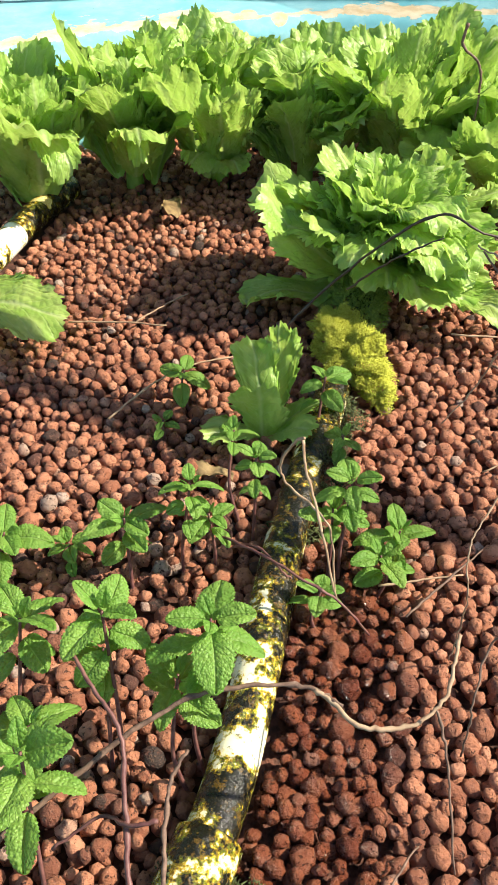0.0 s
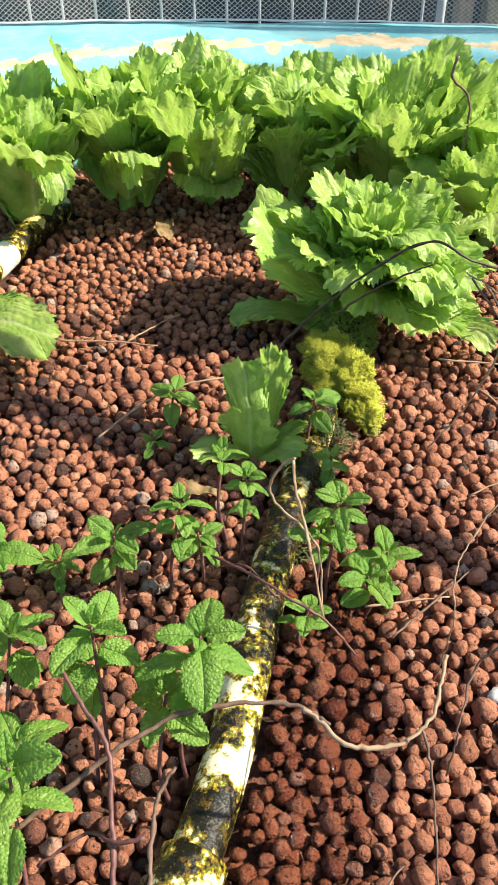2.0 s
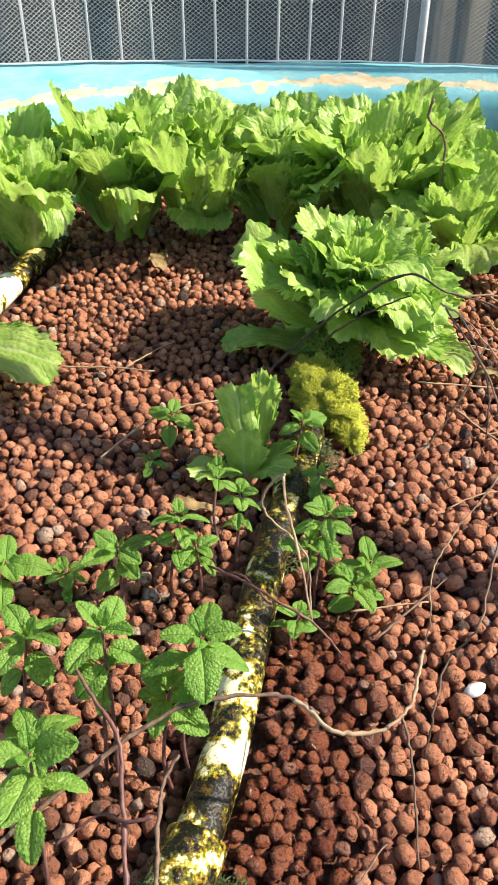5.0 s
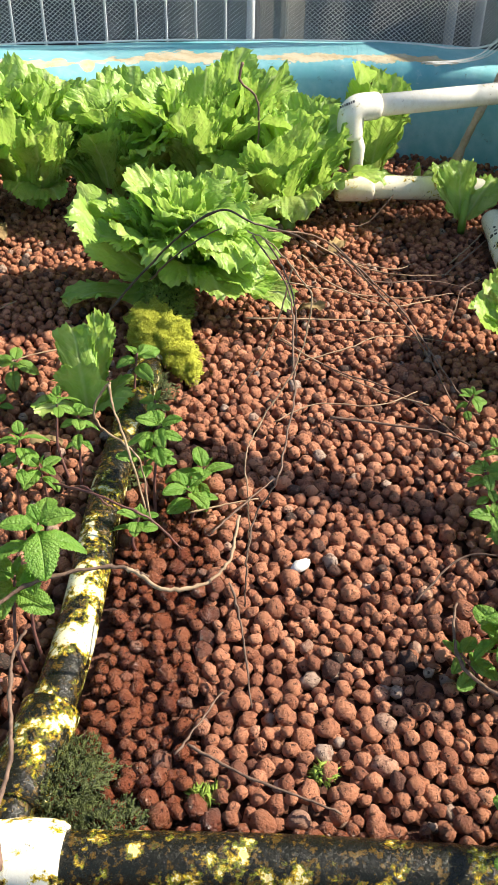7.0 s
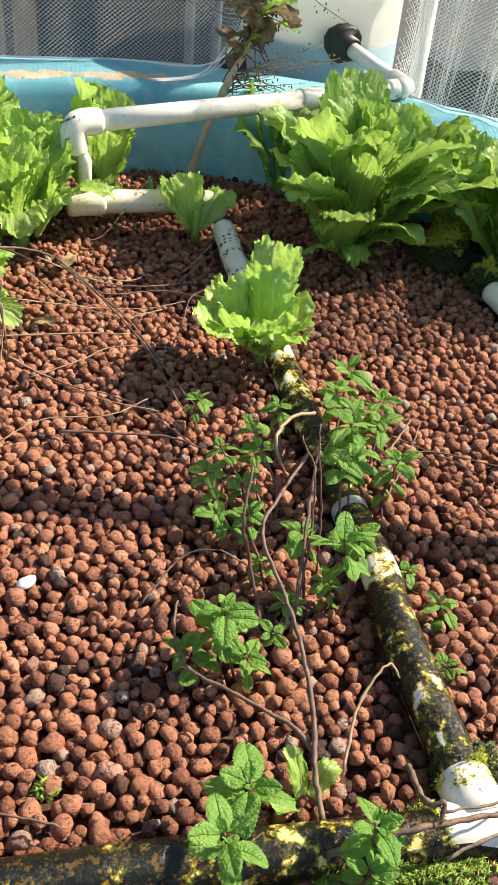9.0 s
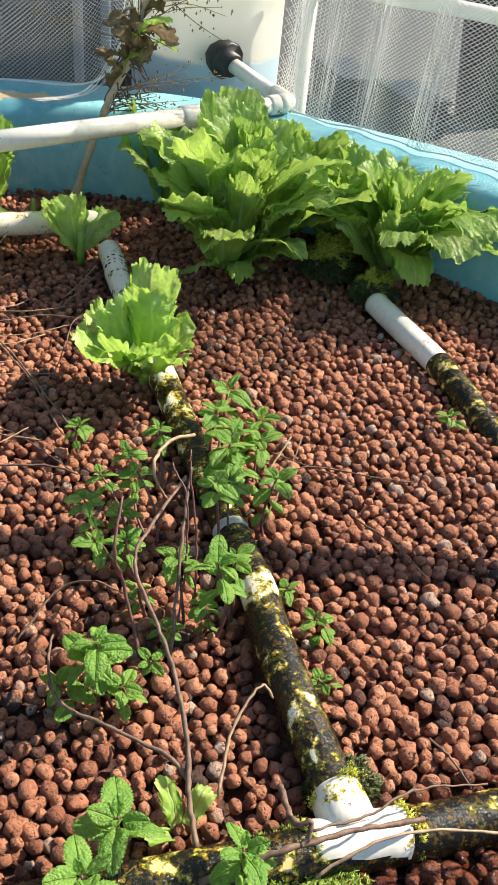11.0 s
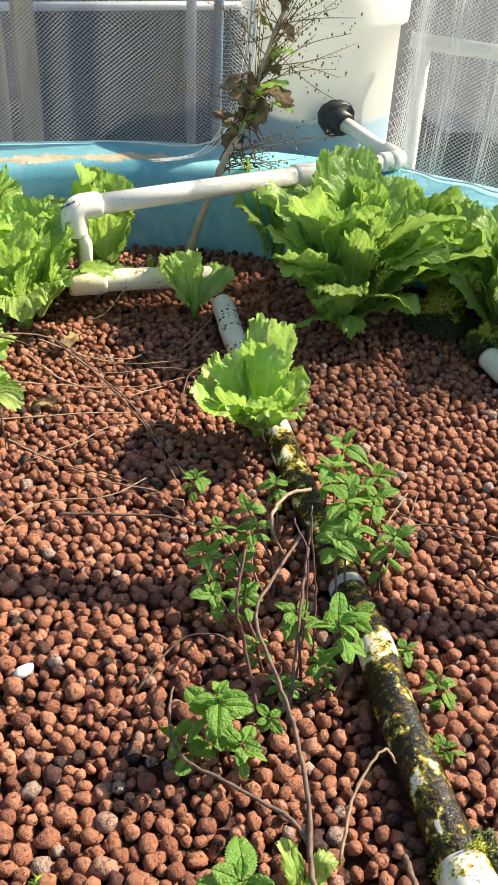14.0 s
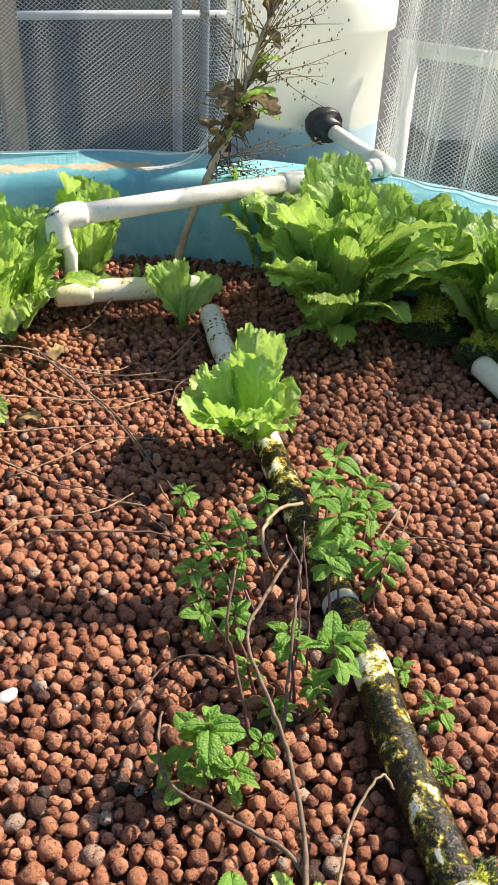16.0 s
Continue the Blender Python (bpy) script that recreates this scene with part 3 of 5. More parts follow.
def lettuce_leaf(rng, length, width, lean, curl, ruffle, nr=10, na=192):
    """A broad puckered blade with a lobed, toothed and frilled margin; it grows from the origin and bends from upright (lean 0) outwards."""
    seed = Vector((rng.uniform(0, 90), rng.uniform(0, 90), rng.uniform(0, 90)))
    a, b = width * 0.5, length * 0.5
    cup, skew, twist = rng.uniform(-3.0, 5.0), rng.uniform(-0.20, 0.20), rng.uniform(-0.6, 0.6)
    size = min(1.0, max(0.45, length / 0.11))
    hem, lobe, tooth = 0.013 * size, 0.0165 * size, 0.0062 * size
    verts, uvs, faces = [], [], []
    run, last = 0.0, None
    for j in range(na + 1):
        w = 0.30 + (2 * math.pi - 0.60) * j / na
        far = 0.5 - 0.5 * math.cos(w)                    # 0 at the foot, 1 at the tip
        rough = ease(0.05, 0.30, far)
        wide = 1 + 0.16 * noise.noise(seed + Vector((w * 0.9, 4, 0)))
        x = a * math.copysign(abs(math.sin(w)) ** 0.74, math.sin(w)) * (0.50 + 0.62 * far) * wide
        y = b * (1 - math.cos(w)) * (1 + (wide - 1) * 0.6 * far)
        if last is not None:
            run += math.hypot(x - last[0], y - last[1])
        last = (x, y)
        away = Vector((x, y - b * 0.9, 0)).normalized()
        drift = noise.noise(seed + Vector((run * 30, 8, 0)))
        bulge = 1 - 2 * abs(math.cos(run * math.pi / lobe + 4.5 * drift)) ** 1.6
        point = math.sin(run * 2 * math.pi / tooth + 3.5 * noise.noise(seed + Vector((run * 60, 2, 0))))
        cut = rough * size * (0.0022 * bulge + 0.0021 * point * (0.8 + drift) + 0.0070 * noise.noise(seed + Vector((run * 38, 5, 0))))
        wave = math.sin(run * 2 * math.pi / (lobe * 1.4) + 5 * drift)
        for i in range(nr + 1):
            r = 1 - (1 - i / nr) ** 1.35
            push = cut * r ** 5
            fx = 0.0045 * (1 if x > 0 else -1) * (1 - r) + x * r + away.x * push + skew * width * (y * r / length) ** 2
            fy = y * r + away.y * push
            v = fy / length
            e = abs(x) * r / max(a, 1e-4)
            edge = math.exp(-((1 - r) * math.hypot(x, y) / hem) ** 2) * rough
            flat = Vector((fx, fy, 0))
            blade = min(1, v * 2.2)
            lift = ruffle * size * edge * (0.0022 * wave + 0.0100 * noise.noise(seed + flat * 62 + Vector((0, 3, 0))) + 0.0036 * noise.noise(seed + flat * 150))
            lift += ruffle * size * blade * (0.013 * noise.noise(seed + flat * (14 / size)) + 0.0080 * noise.noise(seed + flat * (34 / size)) * (0.3 + 0.7 * r))
            lift += blade * (0.0046 * noise.noise(seed + flat * 78) + 0.0022 * noise.noise(seed + flat * 185))
            lift += 0.0014 * math.exp(-(e / 0.06) ** 2) * (1 - v) - cup * fx * fx * blade + twist * fx * v * v
            verts.append((flat, lift, v))
            uvs.append((0.5 + 0.5 * max(-1, min(1, fx / max(a, 1e-4))), v))
    # the bent midrib, looked up by height along the blade
    steps = 40
    spine = [(0.0, 0.0)]
    for k in range(steps):
        g = radians(lean + curl * ((k + 0.5) / steps * 1.15) ** 1.7)
        spine.append((spine[-1][0] + math.sin(g) * length * 1.15 / steps, spine[-1][1] + math.cos(g) * length * 1.15 / steps))
    out = []
    for flat, lift, v in verts:
        t = max(0.0, min(v / 1.15, 1.0)) * steps
        k = min(int(t), steps - 1)
        f = t - k
        g = radians(lean + curl * max(v, 0.0) ** 1.7)
        py, pz = spine[k][0] + (spine[k + 1][0] - spine[k][0]) * f, spine[k][1] + (spine[k + 1][1] - spine[k][1]) * f
        out.append((flat.x, py + math.cos(g) * lift, pz - math.sin(g) * lift))
    m = nr + 1
    for j in range(na):
        for i in range(nr):
            q = j * m + i
            faces.append((q, q + 1, q + m + 1, q + m))
    return mesh_of("leaf", out, faces, LETTUCE, uvs)


def lettuce(at, height, spread, count, label, seed, broad=1.0, droop=0.6, grid=(10, 192)):
    """A loose head in tiers: short heart leaves set high, long ones low outside; droop: how far the leaves on the open side hang over; grid: how finely a leaf is cut."""
    rng = random.Random(seed)
    plant = thing("lettuce", at, label, "lettuce", "lettuces in the tub")
    for i in range(count):
        t = (i + 0.5) / count
        turn = i * 137.5 + rng.uniform(-30, 30)
        hang = droop * max(0.0, -math.cos(radians(turn))) * t
        lean = 2 + 26 * t * spread + rng.uniform(-9, 9) + 20 * hang
        size = height * (0.56 + 0.46 * t) * rng.uniform(0.80, 1.12) * (1 - 0.30 * hang)
        me = lettuce_leaf(rng, size, size * rng.uniform(0.56, 0.90) * broad * (1 - 0.25 * hang), lean, 8 + 38 * t * spread + rng.uniform(-20, 30) + 50 * hang, rng.uniform(0.8, 1.2), *grid)
        leaf = part("leaf", me, LETTUCE, plant)
        off = 0.024 * (0.25 + t)
        leaf.matrix_basis = pose(math.sin(radians(turn)) * off, math.cos(radians(turn)) * off, height * (0.36 * (1 - t) ** 1.3 + 0.24 * hang) + rng.uniform(-0.003, 0.008), 0, 0, -turn) @ pose(0, 0, 0, 0, 0, rng.uniform(-40, 40))
    core = tube("stump", [Vector((0, 0, -0.02)), Vector((0, 0, 0.0)), Vector((0, 0, height * 0.2)), Vector((0, 0, height * 0.42))], [0.011, 0.012, 0.009, 0.003], LETTUCE, 10)
    part("stump", core, LETTUCE, plant)
    return plant


FRILLY = "bright green frilly leaf lettuce growing in clay pebbles"
NEAR = lettuce((0.143, 0.893, 0.02), 0.134, 1.05, 54, "large frilly lettuce spreading over a mossy pipe", 34, 0.78, 1.0, (10, 200))
lettuce((0.205, 1.155, 0.0), 0.212, 0.66, 30, "tall bright green lettuce beneath the painted rim", 12, 0.78, 0.35)
lettuce((0.316, 1.072, 0.0), 0.165, 0.84, 26, "frilly lettuce beside the white riser pipe", 13, 0.95)
lettuce((0.080, 1.185, 0.0), 0.180, 0.85, 25, FRILLY, 14, 0.84, 0.4)
FOURTH = lettuce((-0.035, 1.200, 0.0), 0.186, 0.70, 27, FRILLY, 15, 0.80, 0.3)
THIRD = lettuce((-0.150, 1.185, 0.0), 0.200, 0.66, 28, FRILLY, 16, 0.76, 0.3)
STUBBED = lettuce((-0.270, 1.125, 0.0), 0.190, 0.70, 27, "broad frilly lettuce leaning over a pipe stub", 17, 0.78, 0.2)
lettuce((0.300, 1.220, 0.0), 0.175, 0.75, 13, FRILLY, 18, 0.9)
RIGHT = lettuce((0.762, 0.908, 0.0), 0.238, 0.76, 34, "large upright lettuce with crinkled pale leaves", 19, 0.62, 0.4, (11, 200))
lettuce((0.890, 0.985, 0.0), 0.190, 0.75, 22, "dense frilly lettuce near the tank", 20, 0.9)
lettuce((0.965, 0.905, 0.0), 0.165, 0.85, 20, "dense frilly lettuce near the tank", 28, 0.95)
CASCADE = lettuce((0.990, 0.800, 0.0), 0.180, 0.95, 24, "lettuce with cascading frilly leaves over moss", 21, 0.95, 1.0)
lettuce((0.458, 1.160, 0.02), 0.165, 0.45, 9, "young lettuce with pale stalks behind the riser", 24)
lettuce((0.785, 1.190, 0.0), 0.165, 0.5, 9, "lettuce tucked behind the feed pipe", 26)


def set_leaves(plant, seed, leaves):
    """Single leaves: turn, lean, curl, length, width, ruffle, height of the foot."""
    rng = random.Random(seed)
    for turn, lean, curl, length, width, ruffle, z in leaves:
        leaf = part("leaf", lettuce_leaf(rng, length, width, lean, curl, ruffle, 12, 216), LETTUCE, plant)
        leaf.matrix_basis = pose(math.sin(radians(turn)) * 0.006, math.cos(radians(turn)) * 0.006, z, 0, 0, -turn)


def build_long_leaf():
    """A lettuce at the bed's edge of which one broad leaf lies out over the pebbles."""
    plant = lettuce((-0.375, 0.880, 0.0), 0.13, 0.6, 5, "lettuce with one long leaf over the pebbles", 27)
    set_leaves(plant, 5, [(114, 76, 26, 0.205, 0.080, 0.30, 0.022)])


def stump(plant):
    part("stump", tube("stump", [Vector((0, 0, -0.02)), Vector((0, 0, 0.0)), Vector((0, 0, 0.02)), Vector((0, 0, 0.03))], [0.005, 0.006, 0.005, 0.002], LETTUCE, 10), LETTUCE, plant)


def build_loose_lettuce():
    plant = thing("lettuce", (0.506, 0.660, 0.024), "small loose lettuce sitting across a pipe", "lettuce", "lettuces in the tub")
    stump(plant)
    set_leaves(plant, 22, [(265, 52, 4, 0.098, 0.090, 1.2, 0.0), (300, 44, 6, 0.088, 0.095, 1.2, 0.0), (32, 20, 12, 0.122, 0.074, 1.1, 0.0), (176, 22, 16, 0.070, 0.086, 1.0, -0.006), (222, 34, 4, 0.085, 0.090, 1.0, -0.004), (235, 46, 12, 0.080, 0.090, 1.2, 0.0),
                           (195, 46, 34, 0.078, 0.085, 1.3, 0.006), (110, 34, 24, 0.072, 0.085, 1.1, 0.0), (335, 26, 20, 0.085, 0.070, 1.6, 0.0), (70, 8, 8, 0.095, 0.070, 1.0, 0.0)])


def build_small_lettuces():
    plant = thing("lettuce", (0.008, 0.655, 0.0), "young lettuce sprouting beside the mossy pipe", "lettuce", "lettuces in the tub")
    stump(plant)
    set_leaves(plant, 23, [(20, 12, 30, 0.098, 0.050, 2.2, 0.0), (345, 0, 44, 0.082, 0.044, 2.2, 0.012), (196, 8, 14, 0.064, 0.060, 1.1, 0.004), (240, 46, 56, 0.060, 0.046, 0.9, 0.004), (130, 44, 40, 0.060, 0.040, 0.7, 0.004), (80, 40, 40, 0.055, 0.034, 0.6, 0.0)])
    plant = thing("lettuce", (0.560, 1.010, 0.018), "few young lettuce leaves over the cross pipe", "lettuce", "lettuces in the tub")
    stump(plant)
    set_leaves(plant, 25, [(300, 30, 8, 0.090, 0.080, 0.9, 0.0), (345, 14, 4, 0.086, 0.070, 0.9, 0.0), (60, 44, 16, 0.075, 0.070, 0.8, 0.0)])
    plant = thing("lettuce", (0.530, 1.130, 0.030), "low pale lettuce leaf behind the cross pipe", "lettuce", "lettuces in the tub")
    stump(plant)
    set_leaves(plant, 29, [(265, 72, 10, 0.085, 0.060, 0.5, 0.0), (85, 66, 12, 0.060, 0.050, 0.5, 0.0)])
    plant = thing("lettuce", (0.299, 0.129, 0.004), "pale toothed lettuce seedling among mint", "lettuce", "lettuces in the tub")
    set_leaves(plant, 30, [(350, 14, 20, 0.040, 0.020, 1.0, 0.0), (60, 40, 30, 0.030, 0.016, 1.0, 0.0), (270, 36, 30, 0.034, 0.018, 1.0, 0.0)])


set_leaves(NEAR, 41, [(135, 66, 34, 0.160, 0.050, 0.6, -0.010), (252, 76, 18, 0.150, 0.070, 1.1, -0.012), (264, 56, -22, 0.165, 0.115, 0.7, -0.012), (300, 24, 12, 0.115, 0.075, 1.0, 0.010),
                      (164, 66, 52, 0.115, 0.090, 1.2, 0.016), (140, 66, 50, 0.120, 0.090, 1.2, 0.014), (184, 60, 58, 0.090, 0.075, 1.2, 0.022), (152, 52, 72, 0.112, 0.085, 1.2, 0.036), (128, 50, 72, 0.115, 0.085, 1.2, 0.034), (168, 44, 84, 0.105, 0.080, 1.2, 0.052), (118, 56, 60, 0.115, 0.080, 1.1, 0.016), (146, 38, 90, 0.105, 0.075, 1.2, 0.066)])
set_leaves(RIGHT, 45, [(164, 42, 84, 0.150, 0.056, 0.7, 0.026), (206, 54, 60, 0.120, 0.044, 0.8, 0.010), (140, 44, 60, 0.120, 0.050, 0.8, 0.010), (252, 34, 60, 0.170, 0.070, 1.0, 0.030), (275, 26, 40, 0.190, 0.085, 1.0, 0.020), (228, 40, 70, 0.130, 0.050, 0.9, 0.030), (240, 54, 44, 0.120, 0.050, 0.9, 0.006), (200, 58, 40, 0.110, 0.040, 0.9, 0.006), (60, 22, 22, 0.210, 0.110, 0.9, 0.020), (95, 30, 30, 0.190, 0.095, 1.0, 0.015), (10, 4, 26, 0.250, 0.120, 0.8, 0.010)])
set_leaves(CASCADE, 46, [(196, 46, 64, 0.200, 0.080, 0.9, 0.050), (225, 40, 60, 0.170, 0.075, 0.9, 0.040), (168, 40, 70, 0.190, 0.090, 1.0, 0.060)])
set_leaves(STUBBED, 42, [(148, 34, 118, 0.165, 0.062, 0.7, 0.062), (255, 30, 80, 0.140, 0.070, 0.9, 0.040)])
set_leaves(THIRD, 43, [(168, 36, 116, 0.150, 0.036, 0.7, 0.050)])
set_leaves(FOURTH, 44, [(205, 38, 90, 0.095, 0.055, 0.7, 0.020), (160, 40, 80, 0.090, 0.060, 0.7, 0.016)])
build_loose_lettuce()
build_long_leaf()
build_small_lettuces()


# ---- mint ----
def mint_leaf(seed, nu=12, nv=28):
    """A toothed, puckered oval leaf with a pointed tip, 1 long, along +y with its face up."""
    rng = random.Random(seed)
    s = Vector((rng.uniform(0, 50), 0, 0))
    verts, faces, uvs = [], [], []
    droop, fold, bend = rng.uniform(0.08, 0.50), rng.uniform(0.10, 0.55), rng.uniform(-0.12, 0.12)
    wide = rng.uniform(0.33, 0.39)
    for i in range(nv + 1):
        v = i / nv
        half = wide * math.sin(math.pi * v ** 0.92) ** 0.52 * (1 - 0.04 * v) + 0.008 * (1 - v)
        for j in range(nu + 1):
            u = 2 * j / nu - 1
            e = abs(u)
            w = half * (1 + (0.06 if i % 2 else -0.06) * e ** 6)
            quilt = 0.050 * abs(math.sin((v - e * 0.30) * math.pi * 7.5)) * min(1, e * 4) * (1 - 0.5 * e)
            z = fold * half * e * (1.2 - 0.5 * e) + quilt - 0.012 * math.exp(-(e / 0.10) ** 2) - droop * v * v + 0.035 * noise.noise(s + Vector((u * 2, v * 4, 0))) - 0.03 * e ** 4
            verts.append((u * w + bend * v * v, v, z))
            uvs.append(((u + 1) / 2, v))
    for i in range(nv):
        for j in range(nu):
            a = i * (nu + 1) + j
            faces.append((a, a + 1, a + nu + 2, a + nu + 1))
    return mesh_of("mint_leaf", verts, faces, MINT, uvs)


MINT_LEAVES = [mint_leaf(300 + i) for i in range(10)]


def mint(base, top, leaf, pairs, seed, label, turn=None, bow=0.008):
    """A sprig: a stem from base to top with crossed pairs of leaves, small and upright at the tip, large and level below; turn: where the largest pair points."""
    rng = random.Random(seed)
    leaf *= 0.88
    base, top = Vector(base), Vector(top)
    sprig = thing("mint_sprig", base, label, "mint", "mint sprigs in the bed")
    side = Vector((rng.uniform(-1, 1), rng.uniform(-1, 1), 0)) * bow
    line = spline([Vector((0, 0, -0.01)), (top - base) * 0.35 + side, (top - base) * 0.7 + side * 0.6, top - base], 8)
    part("stem", tube("stem", line, [0.0016 * (1 - 0.45 * i / len(line)) for i in range(len(line))], STEM_PURPLE, 6), STEM_PURPLE, sprig)
    turn = rng.uniform(0, 180) if turn is None else turn
    tall = (top - base).length
    for k in range(pairs + 1):
        down = leaf * (0.0, 0.07, 0.22, 0.58, 1.08, 1.70)[k]
        q = line[round(max(0.25, 1 - down / max(tall, 1e-4)) * (len(line) - 1))]
        size = leaf * (0.45, 0.85, 1.08, 1.0, 0.85, 0.7)[k]
        pitch = (62, 32, 12, -2, -10, -14)[k]
        for flip in (0, 180):
            s = size * rng.uniform(0.82, 1.12)
            ob = part("leaf", rng.choice(MINT_LEAVES), MINT, sprig)
            m = Matrix.Translation(q) @ pose(0, 0, 0, 0, 0, -(turn + 90 * k + flip + rng.uniform(-16, 16))) @ pose(0, 0.002 + size * 0.05, 0, pitch + rng.uniform(-16, 16), rng.uniform(-28, 28), 0)
            ob.matrix_basis = m @ Matrix.Diagonal((s, s, s, 1))
    return sprig


FRESH = "fresh green mint sprig with toothed crinkled leaves"
LEGGY, TALL = "leggy mint sprig with small bright leaves", "tall mint sprig beside the black pipe"
TINY = "tiny green mint seedling"
# round the mossy pipe
mint((-0.040, 0.330, 0), (-0.031, 0.358, 0.118), 0.0344, 4, 31, FRESH, 0)
mint((-0.050, 0.318, 0), (-0.052, 0.346, 0.082), 0.0302, 3, 32, FRESH, 35)
mint((-0.091, 0.330, 0), (-0.094, 0.364, 0.120), 0.0311, 4, 33, FRESH, 20)
mint((-0.100, 0.335, 0), (-0.098, 0.366, 0.082), 0.0252, 3, 34, FRESH, 70)
mint((-0.160, 0.330, 0), (-0.145, 0.372, 0.105), 0.0319, 4, 35, FRESH, 50)
mint((-0.125, 0.240, 0), (-0.129, 0.284, 0.108), 0.0378, 4, 37, "large mint sprig with glossy veined leaves", 5)
mint((-0.152, 0.300, 0), (-0.138, 0.322, 0.070), 0.0269, 3, 38, "mint sprig with yellowing eaten leaves", 60)
mint((-0.196, 0.488, 0), (-0.190, 0.498, 0.046), 0.0319, 3, 39, FRESH, 80)
mint((-0.145, 0.500, 0), (-0.147, 0.508, 0.022), 0.0190, 4, 36, FRESH)
mint((-0.098, 0.480, 0), (-0.099, 0.494, 0.062), 0.0269, 4, 40, FRESH, 55)
mint((-0.060, 0.495, 0), (-0.049, 0.500, 0.090), 0.0218, 5, 41, FRESH, 75)
mint((-0.036, 0.505, 0), (-0.038, 0.508, 0.050), 0.0209, 3, 42, FRESH)
mint((-0.014, 0.545, 0), (-0.018, 0.578, 0.072), 0.0210, 3, 43, FRESH, 80)
mint((-0.006, 0.525, 0), (-0.001, 0.540, 0.078), 0.0209, 5, 30, FRESH)
mint((0.058, 0.480, 0), (0.068, 0.505, 0.084), 0.0244, 5, 44, "mint sprig arching over the mossy pipe", 10)
mint((0.050, 0.485, 0), (0.054, 0.500, 0.060), 0.0235, 3, 29, FRESH, 80)
mint((0.100, 0.490, 0), (0.106, 0.500, 0.034), 0.0286, 3, 45, "mint sprig with insect-bitten lower leaves", 95)
mint((0.086, 0.470, 0), (0.088, 0.476, 0.034), 0.0269, 3, 46, FRESH, 160)
mint((0.040, 0.440, 0), (0.043, 0.450, 0.030), 0.0209, 3, 28, FRESH, 10)
mint((0.056, 0.640, 0), (0.062, 0.658, 0.062), 0.0252, 4, 47, FRESH, 60)
mint((0.070, 0.600, 0), (0.074, 0.612, 0.034), 0.0190, 4, 48, FRESH)
mint((-0.060, 0.700, 0), (-0.064, 0.708, 0.036), 0.0252, 3, 49, FRESH, 100)
mint((-0.082, 0.655, 0), (-0.083, 0.661, 0.016), 0.0142, 3, 50, "tiny pale green mint seedling")
# round the long black pipe
mint((0.300, 0.248, 0), (0.290, 0.258, 0.066), 0.0245, 5, 51, "bushy mint sprig with crinkled bright leaves")
mint((0.290, 0.255, 0), (0.284, 0.262, 0.050), 0.0233, 4, 27, FRESH)
mint((0.300, 0.246, 0), (0.305, 0.246, 0.022), 0.0162, 4, 26, "mint sprig with a spotted yellow leaf")
mint((0.266, 0.262, 0), (0.262, 0.268, 0.022), 0.0233, 3, 52, FRESH)
mint((0.445, 0.470, 0), (0.461, 0.519, 0.042), 0.0170, 5, 53, LEGGY)
mint((0.405, 0.400, 0), (0.400, 0.456, 0.070), 0.0179, 5, 54, LEGGY)
mint((0.402, 0.402, 0), (0.413, 0.470, 0.028), 0.0188, 4, 55, LEGGY)
mint((0.378, 0.410, 0), (0.383, 0.484, 0.030), 0.0170, 4, 56, LEGGY)
mint((0.365, 0.380, 0), (0.349, 0.440, 0.045), 0.0197, 5, 57, LEGGY)
mint((0.360, 0.370, 0), (0.344, 0.404, 0.026), 0.0197, 4, 58, LEGGY)
mint((0.372, 0.350, 0), (0.365, 0.380, 0.038), 0.0179, 5, 59, LEGGY)
mint((0.362, 0.320, 0), (0.357, 0.335, 0.022), 0.0152, 4, 60, LEGGY)
mint((0.385, 0.300, 0), (0.389, 0.326, 0.056), 0.0215, 4, 61, TALL)
mint((0.400, 0.276, 0), (0.408, 0.292, 0.069), 0.0296, 4, 62, "mint sprig with a damaged hanging leaf", 100)
mint((0.424, 0.290, 0), (0.432, 0.304, 0.056), 0.0197, 4, 63, TALL)
mint((0.470, 0.420, 0), (0.503, 0.445, 0.060), 0.0251, 5, 64, TALL)
mint((0.500, 0.470, 0), (0.547, 0.532, 0.062), 0.0251, 5, 65, TALL)
mint((0.505, 0.455, 0), (0.566, 0.490, 0.046), 0.0233, 5, 66, TALL)
mint((0.500, 0.360, 0), (0.527, 0.392, 0.048), 0.0251, 5, 67, TALL)
mint((0.440, 0.340, 0), (0.452, 0.380, 0.074), 0.0197, 4, 68, TALL)
mint((0.462, 0.350, 0), (0.478, 0.400, 0.055), 0.0215, 4, 25, TALL)
mint((0.505, 0.440, 0), (0.520, 0.470, 0.052), 0.0250, 4, 21, TALL)
mint((0.490, 0.400, 0), (0.498, 0.422, 0.046), 0.0240, 4, 20, TALL)
mint((0.530, 0.440, 0), (0.548, 0.462, 0.042), 0.0230, 4, 19, TALL)
mint((0.505, 0.475, 0), (0.520, 0.505, 0.060), 0.0240, 4, 18, TALL)
mint((0.380, 0.395, 0), (0.378, 0.425, 0.034), 0.0190, 4, 17, LEGGY)
mint((0.394, 0.288, 0), (0.397, 0.294, 0.028), 0.0143, 5, 69, "mint sprig of pale narrow leaflets")
mint((0.356, 0.282, 0), (0.359, 0.286, 0.020), 0.0162, 3, 24, TINY)
mint((0.338, 0.262, 0), (0.336, 0.264, 0.014), 0.0134, 3, 23, TINY)
mint((0.478, 0.240, 0), (0.479, 0.244, 0.018), 0.0170, 4, 70, "small pale green seedling among the pebbles")
mint((0.482, 0.288, 0), (0.482, 0.292, 0.010), 0.0134, 4, 71, TINY)
